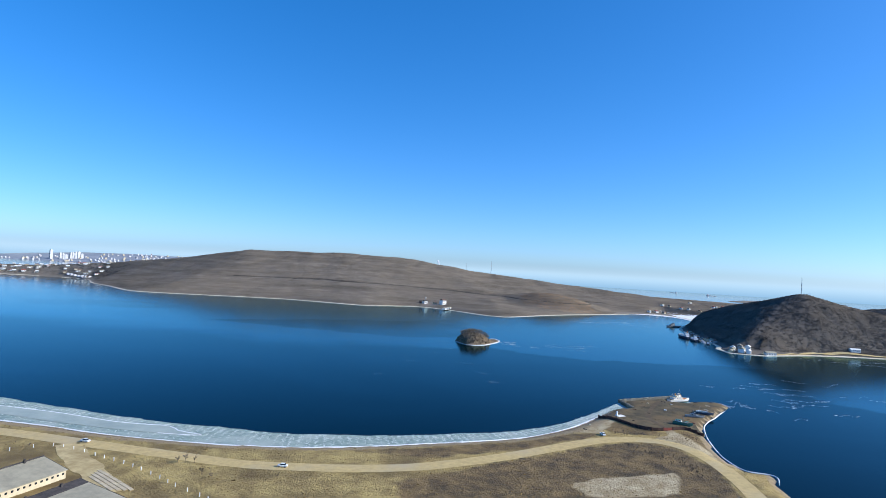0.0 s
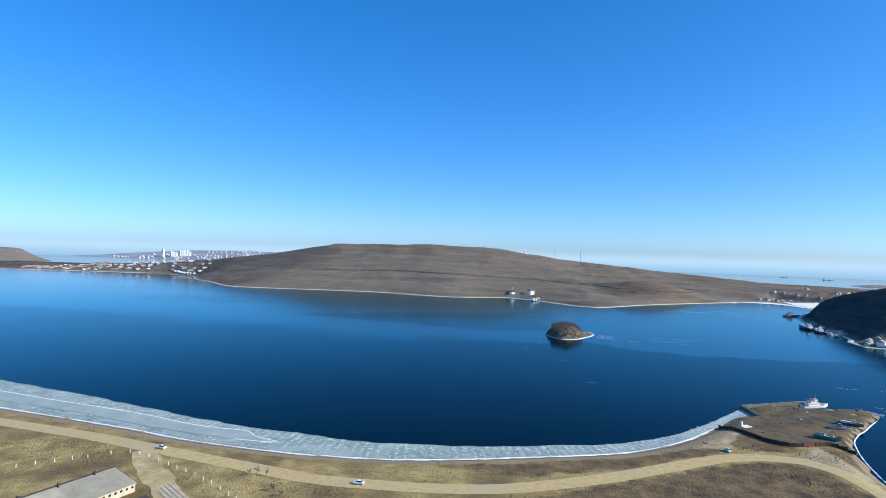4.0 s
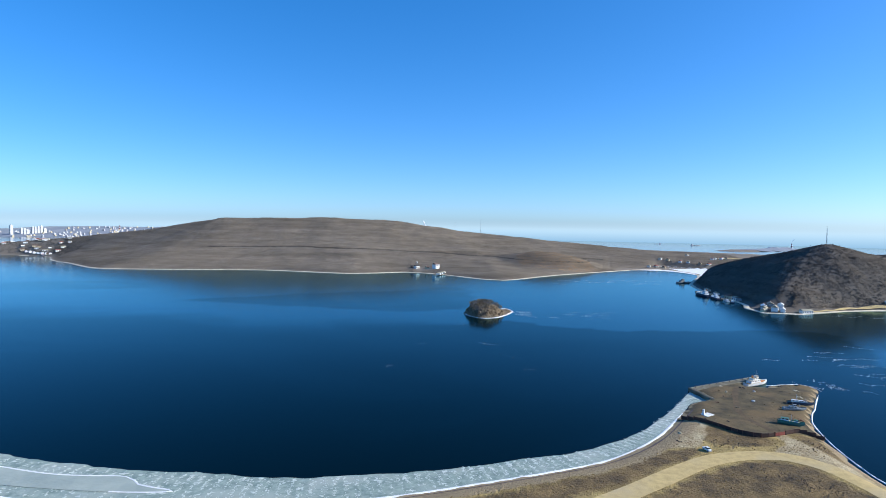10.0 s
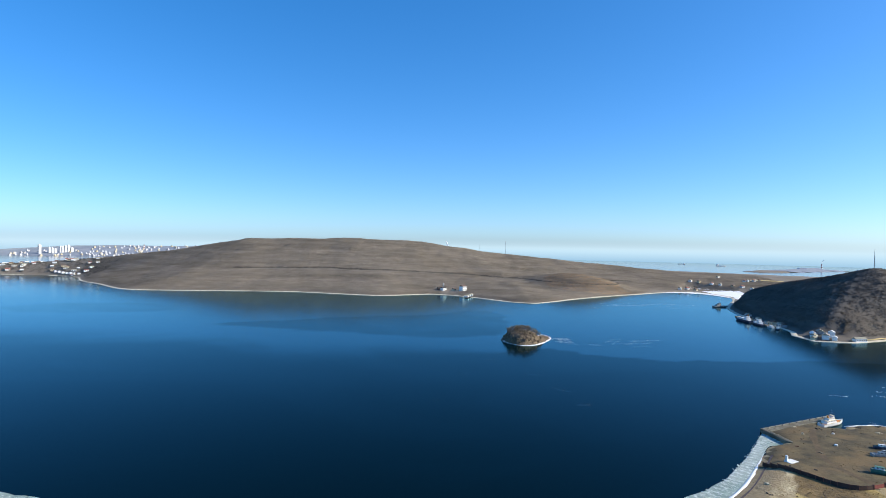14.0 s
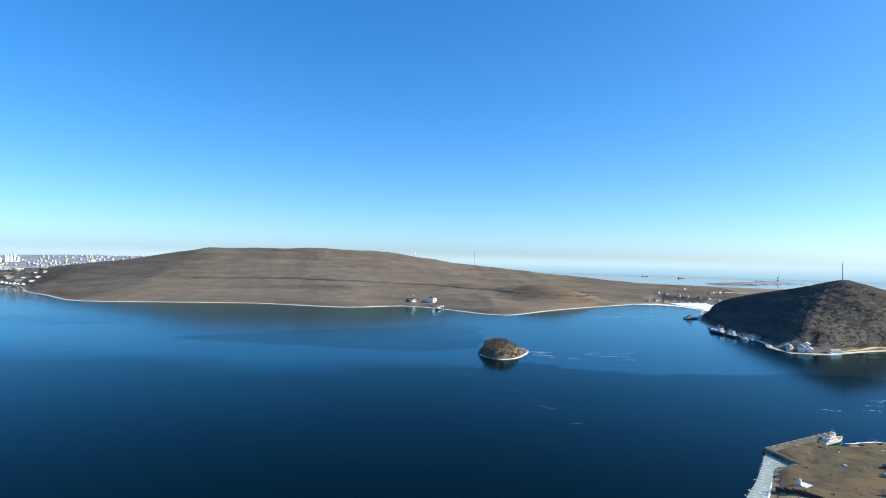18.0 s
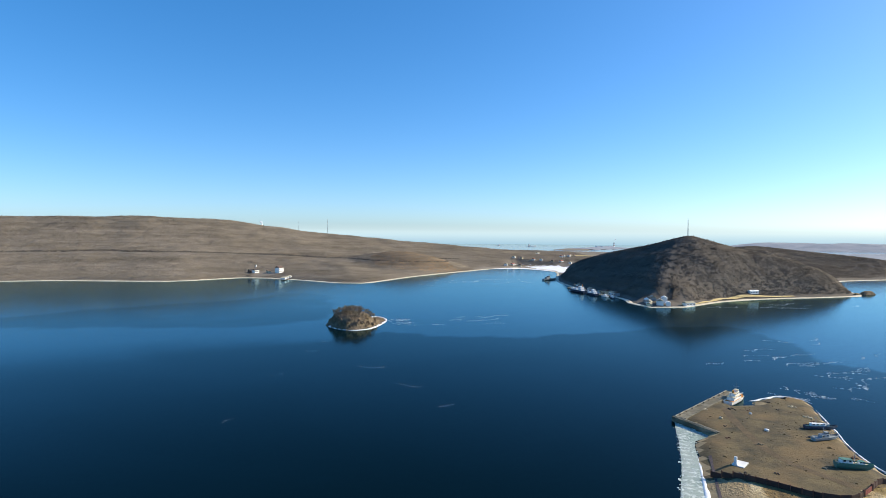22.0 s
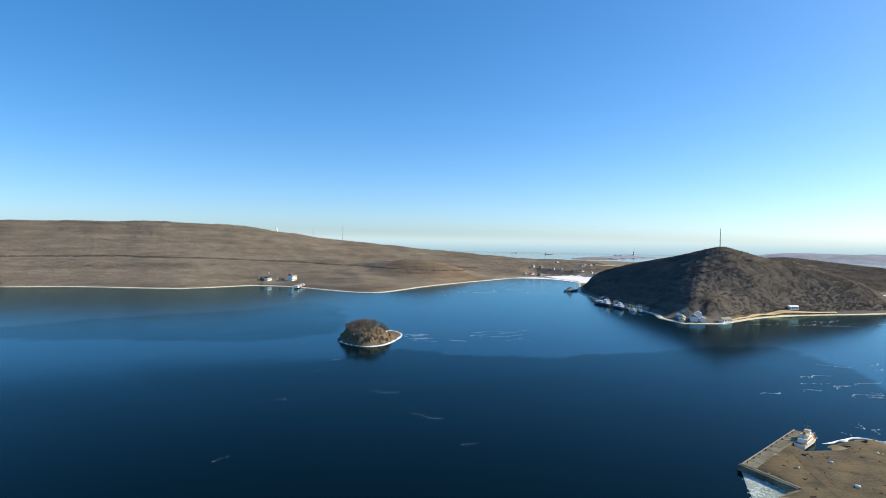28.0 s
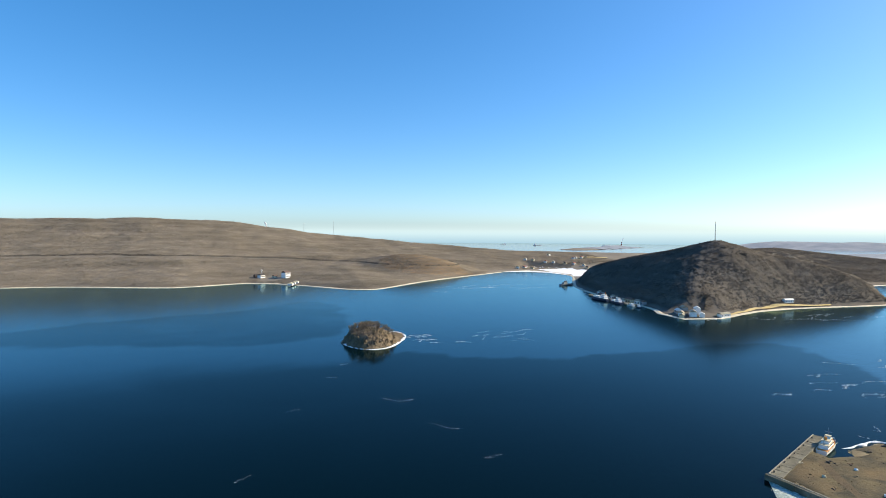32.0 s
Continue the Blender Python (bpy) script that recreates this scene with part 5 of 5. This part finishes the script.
# tussocks of dry grass, joined
def tussocks(n, seed):
    r = np.random.default_rng(seed)
    x, y = r.uniform(-330, 125, n), r.uniform(190, 372, n)
    d = depth_in(x, y, NEAR_LAND)
    k = (d > 11) & (line_gap(x, y, S_ROAD.tolist()[::2]) > 6) & (rough(x, y, 30, 51, 3) > -0.15)
    k &= ~(np.abs(np.hypot(x + 175, y - 205)) < 55)
    x, y = x[k], y[k]
    z = sheet_z(x, y)
    m = len(x)
    v = []
    s = r.lognormal(-0.75, 0.4, m)
    for j in range(4):
        a = j * math.pi / 2 + r.uniform(0, 1.5, m)
        v.append(np.stack([x + np.cos(a) * s * 0.75, y + np.sin(a) * s * 0.75, z - 0.1], -1))
    v.append(np.stack([x + r.normal(0, 0.2, m), y + r.normal(0, 0.2, m), z + s * r.uniform(0.2, 0.45, m)], -1))
    v = np.stack(v, 1).reshape(-1, 3)
    b = np.arange(m)[:, None] * 5
    f = np.concatenate([b + np.array((j, (j + 1) % 4, 4)) for j in range(4)])
    return tagged(link_mesh("grass_tussocks", v, f.tolist(), wood_material("dry_tussock", (0.27, 0.185, 0.075), (0.14, 0.098, 0.046))), "tussocks of dry yellow-brown winter grass", "grass", kind="stuff")


tussocks(13000, 52)


def yard_weeds(n, seed):
    """Low dark weeds and stones over the bare headland."""
    r = np.random.default_rng(seed)
    x, y = r.uniform(62, 168, n), r.uniform(372, 478, n)
    k = (depth_in(x, y, P_NEAR) > 3) & (rough(x, y, 34, 71, 4) > -0.05) & (y > 398 - (x - 62) * 0.5)
    x, y = x[k], y[k]
    m = len(x)
    z, s = sheet_z(x, y), r.lognormal(-1.35, 0.5, m)
    v = [np.stack([x + np.cos(a) * s * r.uniform(0.6, 1.2, m), y + np.sin(a) * s * r.uniform(0.6, 1.2, m), z - 0.08], -1) for a in (0.3, 1.9, 3.4, 5.0)]
    v.append(np.stack([x + r.normal(0, 0.15, m), y + r.normal(0, 0.15, m), z + s * r.uniform(0.15, 0.5, m)], -1))
    b = np.arange(m)[:, None] * 5
    f = np.concatenate([b + np.array((j, (j + 1) % 4, 4)) for j in range(4)])
    tagged(link_mesh("yard_weeds", np.stack(v, 1).reshape(-1, 3), f.tolist(), wood_material("dry_weeds", (0.12, 0.09, 0.048), (0.07, 0.056, 0.034))), "low dark dry weeds scattered over the bare headland", "weeds", kind="stuff")


yard_weeds(3600, 53)

# islet cliff: rock ribs on its south side
rocks = empty("cliff_rocks", pose(0, 0, 0), "grey-brown rock ribs of the islet's cliff above white ice", "rocks")
r_r = np.random.default_rng(90)
for k in range(34):
    u = k / 33
    px_, py_ = along(np.array(P_ISLE[:int(len(P_ISLE) * 0.42)]), np.array([u]))[0]
    cx_, cy_ = -44, 753
    inn = r_r.uniform(0.08, 0.24)
    x, y = px_ + (cx_ - px_) * inn, py_ + (cy_ - py_) * inn
    h = r_r.uniform(2.0, 4.6)
    bm = bmesh.new()
    box(bm, (r_r.uniform(2, 4.5), r_r.uniform(2, 3.5), h), (x, y, ground_z(x, y) - h * 0.62), r_r.uniform(0, 180), 0.5, r_r.uniform(0.35, 0.7))
    for v in bm.verts:
        v.co += Vector(r_r.normal(0, 0.3, 3))
    part("rock", bm, M_ROCK, rocks)


# ---- houses ----
def house(x, y, w, d, h, turn, m_wall, m_roof, label, gable=True, name="house", windows=3, floors=1, category="house", group="", sink=0.4, chimney=False, z=None):
    gz = (ground_z(x, y) if z is None else z) - sink
    ob = empty(name, pose(x, y, gz, 0, 0, turn), label, category, group)
    part("wall", boxed((w, d, h + sink), (0, 0, 0)), m_wall, ob)
    if gable:
        bm = bmesh.new()
        p = [bm.verts.new(c) for c in ((-w / 2 - 0.4, -d / 2 - 0.4, h + sink), (w / 2 + 0.4, -d / 2 - 0.4, h + sink), (w / 2 + 0.4, d / 2 + 0.4, h + sink), (-w / 2 - 0.4, d / 2 + 0.4, h + sink), (-w / 2 - 0.4, 0, h + sink + d * 0.32), (w / 2 + 0.4, 0, h + sink + d * 0.32))]
        for q_ in ((0, 1, 5, 4), (2, 3, 4, 5), (1, 2, 5), (3, 0, 4), (3, 2, 1, 0)):
            bm.faces.new([p[i] for i in q_])
        roof = part("roof", bm, m_roof, ob)
    else:
        roof = part("roof", boxed((w + 0.5, d + 0.5, 0.4), (0, 0, h + sink), bevel=0.05), m_roof, ob)
    if chimney:
        part("chimney", boxed((0.9, 0.9, 2.4), (w * 0.25, d * 0.1, h + sink)), M_CONC, roof)
    for s in (-1, 1):
        for fl in range(floors):
            for k in range(windows):
                part("window", boxed((w / windows * 0.45, 0.14, h / floors * 0.42), (-w / 2 + (k + 0.5) * w / windows, s * d / 2, sink + h * (fl + 0.32) / floors)), M_GLASS, ob)
    return ob


# the white house above the jetty, on the far shore
house(-152, 1345, 12, 11, 9.5, 48, M_WHITE, M_BROWNROOF, "tall white house with brown roof on the far shore", windows=4, floors=2, chimney=True)
house(-196, 1352, 11, 8, 5, 50, M_WHITE, M_DARK, "low white house with dark roof on the far shore", windows=4)
house(-206, 1357, 7, 6, 4, 40, M_BROWNROOF, M_DARK, "small brown shed on the far shore", windows=2)
house(-172, 1348, 7, 6, 3.5, 45, M_CREAM, M_BROWNROOF, "small cream cottage among leafless trees", windows=2)
pylon = empty("water_tower", pose(-198, 1374, ground_z(-198, 1374)), "small pale water tower above the cottages", "water tower")
part("leg_frame", rodded((0, 0, -1), (0, 0, 8), 0.7, 0.5, 6), M_STEEL, pylon)
part("tank", rodded((0, 0, 8), (0, 0, 11), 1.5, 1.5, 12), M_WHITE, pylon)
jetty = empty("jetty", pose(-131, 1284, 0, 0, 0, -14), "small pale jetty with two pavilions at the shore", "jetty")
part("deck", boxed((6, 44, 0.6), (0, -14, 1.0)), M_CONC, jetty)
for k in range(6):
    for s in (-2, 2):
        part("pile", rodded((s, -34 + k * 6.5, -3), (s, -34 + k * 6.5, 1.1), 0.3), M_DARK, jetty)
for yy, s in ((-30, 8), (-12, 5), (4, 6)):
    pav = part("pavilion", boxed((s, s, 3.2), (0, yy, 1.6), bevel=0.1), M_WHITE, jetty)
    part("roof", boxed((s + 1.2, s + 1.2, 1.8), (0, yy, 4.8), taper=0.15), M_CREAM, pav)

# ---- masts ----
def lattice(name, x, y, h, w, label, z=None, r=0.34):
    gz = (ground_z(x, y) if z is None else z) - 0.5
    ob = empty(name, pose(x, y, gz), label, "mast")
    for sx, sy in ((-1, -1), (1, -1), (1, 1), (-1, 1)):
        part("leg", rodded((sx * w, sy * w, 0), (sx * w * 0.25, sy * w * 0.25, h), r, r * 0.6, 4), M_STEEL, ob)
    n = 9
    for k in range(n):
        t = k / n
        q_ = w * (1 - 0.75 * t)
        bm = bmesh.new()
        for a, b in (((-1, -1), (1, -1)), ((1, -1), (1, 1)), ((1, 1), (-1, 1)), ((-1, 1), (-1, -1))):
            rod(bm, (a[0] * q_, a[1] * q_, t * h), (b[0] * q_ * 0.93, b[1] * q_ * 0.93, (t + 1 / n) * h), r * 0.45, sides=4)
        part("bracing", bm, M_STEEL, ob)
    part("antenna", rodded((0, 0, h * 0.97), (0, 0, h * 1.12), 0.2, 0.1, 5), M_RED, ob)


lattice("radio_mast", 480, 1002, 26, 0.55, "slim steel radio mast on the hill's top", r=0.15)
lattice("radio_mast", -58, 1905, 40, 1.0, "tall thin radio mast on the long ridge", r=0.2)
lattice("radio_mast", -140, 1890, 24, 0.7, "faint thin radio mast on the long ridge", r=0.13)

# ---- wharf, houses and ships at the foot of the mast hill ----
wharf = empty("wharf", pose(0, 0, 0), "low concrete wharf at the foot of the wooded hill", "wharf")
wl = smooth_line([(312, 1050), (306, 1010), (309, 960), (313, 930)], 14)
for a, b in zip(wl[:-1], wl[1:]):
    part("slab", stripped(a - [4, 0], b - [4, 0], 8, -2, 1.8, 0.1), M_CONC, wharf)
boat("moored_ship", (295, 996, -1.0), 98, 38, 8, 4.2, M_BLUE, M_WHITE, M_WHITE, "dark-hulled ship with white superstructure at the wharf", [(-9, 9, 6.4, 3.0, 0), (-9, 6, 5.4, 2.6, 3.0), (3, 10, 5.5, 2.4, 0), (11, 4, 4.5, 2.2, 0)], [(-6, 13), (8, 9)], funnel=(-12, 5.6, 3.0), category="ship")
boat("moored_ship", (299, 958, -1.0), 94, 26, 7, 3.6, M_BLUE, M_WHITE, M_WHITE, "dark blue ship with white deckhouses at the wharf", [(-5, 8, 5.4, 2.8, 0), (-4, 5, 4.4, 2.4, 2.8), (5, 6, 4.6, 2.2, 0)], [(-3, 10)], category="ship")
boat("moored_boat", (304, 931, -0.7), 96, 14, 4.4, 2.2, M_WHITE, M_GREY, M_WHITE, "small white boat at the wharf", [(-2, 5, 3.2, 2.2, 0)], [(1, 6)])
boat("moored_boat", (306, 915, -0.7), 84, 12, 4, 2.0, M_BLUE, M_GREY, M_WHITE, "small dark boat with white deckhouse at the wharf", [(-1, 4, 3.0, 2.0, 0)], [(1, 5)])
# this grey ship shape stands in for a low dark jetty
boat("moored_ship", (337, 1203, -1.0), 20, 30, 7, 3.6, M_GREY, M_GREY, M_GREY, "grey ship standing in for a low jetty at the hill's end", [(-4, 9, 5, 3.0, 0), (-2, 5, 4, 2.4, 3.0)], [(0, 12)], category="ship")
r_h = np.random.default_rng(120)
for k in range(10):
    u = k / 9
    x, y = along(wl, np.array([u]))[0] + [8 + r_h.uniform(-2, 3), r_h.uniform(-3, 3)]
    house(x, y, r_h.uniform(7, 12), r_h.uniform(5, 8), r_h.uniform(3.5, 6), 90 + r_h.uniform(-12, 12), (M_WHITE, M_GREY, M_WHITE, M_CREAM)[k % 4], (M_SLATE, M_BROWNROOF)[k % 2], ("white wharf shed with slate roof below the woods", "grey wharf shed with brown roof below the woods", "white wharf shed with slate roof below the woods", "cream wharf shed with brown roof below the woods")[k % 4], windows=2, name="wharf_shed", category="shed")
for x, y, w, d, h, t, m, mr, lb in [(322, 830, 13, 9, 7, 60, M_WHITE, M_SLATE, "white two-storey house on the low point"), (333, 838, 9, 8, 9, 60, M_WHITE, M_WHITE, "tall white block on the low point"), (313, 838, 10, 7, 5, 50, M_WHITE, M_SLATE, "low white house on the low point"), (318, 850, 12, 8, 5, 70, M_GREY, M_WHITE, "grey house with pale roof on the low point"), (329, 824, 8, 6, 5, 60, M_WHITE, M_WHITE, "small white house by the frozen shore"), (330, 858, 14, 8, 5, 70, M_GREY, M_SLATE, "grey storehouse below the woods"), (308, 829, 8, 6, 4, 40, M_CREAM, M_SLATE, "small cream shed on the low point")]:
    house(x, y, w * 0.85, d * 0.85, h * 0.7, t, m, mr, lb, windows=3, floors=2 if h > 6 else 1)
house(356, 823, 15, 6, 3.4, 15, M_WHITE, M_SLATE, "long low pale shed beside the shore road", windows=6, name="shed", category="shed")
house(497, 884, 14, 5, 3.4, 5, M_WHITE, M_WHITE, "long low white shed at the hill's foot", windows=5, name="shed", category="shed")
tagged(ribbon("shore_track", smooth_line([(345, 822), (380, 838), (420, 858), (460, 873), (500, 878), (560, 882)], 12), 3.2, 1.0, M_ROAD, wobble=0.2), "pale track along the foot of the mast hill", "track", kind="structure")
islet = bmesh.new()
box(islet, (30, 12, 7), (705, 902, -1.5), 8, 2.0, 0.5)
box(islet, (14, 9, 5), (680, 897, -1.5), 20, 1.5, 0.5)
tagged(part("cape_rock", islet, M_ROCK, None), "low dark rock islet off the wooded cape", "rock")

# ---- village at the head of the bay and on the low spit ----
for k, (x, y) in enumerate([(452, 1732), (470, 1720), (492, 1685), (508, 1670), (530, 1645), (545, 1622), (556, 1590), (552, 1560), (560, 1510), (556, 1480), (548, 1450), (535, 1430), (615, 1763), (624, 1770), (632, 1763), (640, 1775), (650, 1768), (606, 1760), (560, 1830), (420, 1592), (402, 1598), (380, 1586)]):
    house(x, y, r_h.uniform(7, 12), r_h.uniform(6, 8), r_h.uniform(3, 4.5), r_h.uniform(35, 65), (M_WHITE, M_CREAM, M_WHITE)[k % 3], (M_SLATE, M_BROWNROOF, M_REDROOF)[k % 3], ("white house with grey roof in the bay-head village", "cream house with brown roof in the bay-head village", "white house with red roof in the bay-head village")[k % 3], windows=3)
tagged(ribbon("village_track", smooth_line([(628, 1775), (655, 1772), (680, 1763), (705, 1750)], 12), 22, 1.5, M_ROAD, wobble=0.3), "pale sandy clearing and track by the village", "track", kind="structure")
for k in range(120):
    u = r_h.uniform(0, 1)
    x, y = along(smooth_line(FAR_SHORE[2:8], 25), np.array([u]))[0]
    x, y = x + r_h.uniform(-20, 20), y + 18 + abs(r_h.normal(0, 60))
    if depth_in(np.array([x]), np.array([y]), FAR_LAND)[0] > 8:
        house(x, y, r_h.uniform(7, 13), r_h.uniform(6, 8), r_h.uniform(2.6, 4.2), r_h.uniform(20, 60), (M_WHITE, M_CREAM, M_WHITE, M_GREY)[k % 4], (M_SLATE, M_BROWNROOF, M_REDROOF, M_WHITE)[k % 4], ("white house with grey roof on the low spit", "cream house with brown roof on the low spit", "white house with red roof on the low spit", "grey house with pale roof on the low spit")[k % 4], windows=2)
for k in range(7):
    house(-1262 - k * 17, 1592 + k * 6, 12, 7, 3.2 + 0.6 * (k % 3), -42, M_WHITE, M_WHITE, "white boathouse on the spit's frozen shore", windows=3, name="boathouse", category="boathouse")


# ---- the far city ----
def tower_block(x, y, w, d, h, m, label, floors):
    gz = ground_z(x, y) - 2
    ob = empty("apartment_building", pose(x, y, gz, 0, 0, -30), label, "building", "far city")
    part("wall", boxed((w, d, h), (0, 0, 0)), m, ob)
    part("roof", boxed((w * 0.4, d * 0.5, 5), (0, 0, h)), m, ob)
    for k in range(floors):
        part("window_band", boxed((w * 0.9, 0.6, h / floors * 0.35), (0, -d / 2, h * (k + 0.4) / floors)), M_GLASS, ob)


r_c = np.random.default_rng(140)
for px_, top_, n_ in ((85, 379, 1), (102, 384, 1), (107, 385, 1), (112, 386, 1), (121, 382, 1), (125, 382, 1), (130, 381, 1), (135, 380, 1), (141, 384, 1)):
    a = math.atan2(-2961 + 41 + (px_ - 85) * 2.33, 3374 - 83 + (px_ - 85) * 1.95)
    x, y = -41 + 4380 * math.sin(a), 83 + 4380 * math.cos(a)
    g = ground_z(x, y)
    tower_block(x, y, 17, 15, max(16, (392 - top_) * 3.6 + 22 - g), M_BLOCK, "tall white tower block in the far city", 6)
for k in range(330):
    a = r_c.uniform(-0.81, -0.49)
    d = r_c.uniform(3900, 4560)
    x, y = -41 + d * math.sin(a), 83 + d * math.cos(a)
    if depth_in(np.array([x]), np.array([y]), CITY_LAND)[0] > 20:
        tower_block(x, y, r_c.uniform(6, 19), r_c.uniform(7, 12), r_c.uniform(5, 10), (M_BLOCK, M_BLOCK2, M_CREAM)[k % 3], ("white apartment block in the far city", "grey apartment block in the far city", "cream apartment block in the far city")[k % 3], 2)


def chimney(x, y, z0, h, r, bands, label):
    ob = empty("power_station_chimney", pose(x, y, z0), label, "chimney")
    n = bands
    for k in range(n):
        part("band", rodded((0, 0, h * k / n), (0, 0, h * (k + 1) / n), r * (1 - 0.3 * k / n), r * (1 - 0.3 * (k + 1) / n), 10), M_WHITE if k % 2 else M_RED, ob)
    return ob


chimney(1690, 3430, 0, 34, 4, 5, "red and white banded chimney on the far coast")
chimney(-2500, 3730, 30, 45, 4, 5, "thin banded chimney beyond the far city")
for k, (x, y) in enumerate([(1560, 3370), (1640, 3390), (1585, 3350)]):
    house(x, y, 46, 22, 13, 10, M_BLOCK, M_BLOCK2, "pale power station hall on the far coast", gable=False, windows=4, name="power_station_hall", category="building", z=0)
# Both hulls are pale grey: the haze over them is put into their colour.
boat("cargo_ship", (1330, 3900, -2), 12, 64, 10, 5, M_BLOCK2, M_BLOCK2, M_WHITE, "far cargo ship at anchor on the open sea", [(-22, 10, 8, 9, 0)], [(12, 12)], category="ship")
boat("cargo_ship", (1180, 4200, -2), 190, 46, 8, 4, M_BLOCK2, M_BLOCK2, M_WHITE, "far cargo ship on the open sea, haze in its pale colour", [(-15, 8, 6, 7, 0)], [(8, 9)], category="ship")


# ---- steam over the far chimneys ----
def steam(x, y, z, h, drift, seed, label):
    m = bpy.data.materials.get("steam") or mat("steam", (0.92, 0.93, 0.95), (0.85, 0.87, 0.9), 0.05, 1.0, 0)
    r = np.random.default_rng(seed)
    bm = bmesh.new()
    for k in range(13):
        t = k / 12
        made = bmesh.ops.create_icosphere(bm, subdivisions=1, radius=h * (0.03 + 0.055 * t) * r.uniform(0.7, 1.2))["verts"]
        bmesh.ops.translate(bm, verts=made, vec=(drift * t**1.5 + r.normal(0, h * 0.02), r.normal(0, h * 0.02), h * t))
    ob = part("steam_plume", bm, m, None, smooth=True)
    ob.matrix_world = Matrix.Translation((x, y, z))
    tagged(ob, label, "steam", kind="stuff")


steam(-258, 2150, 84, 34, -11, 1, "white steam plume rising behind the long ridge")
steam(1690, 3430, 35, 22, 12, 2, "white steam from the far banded chimney")
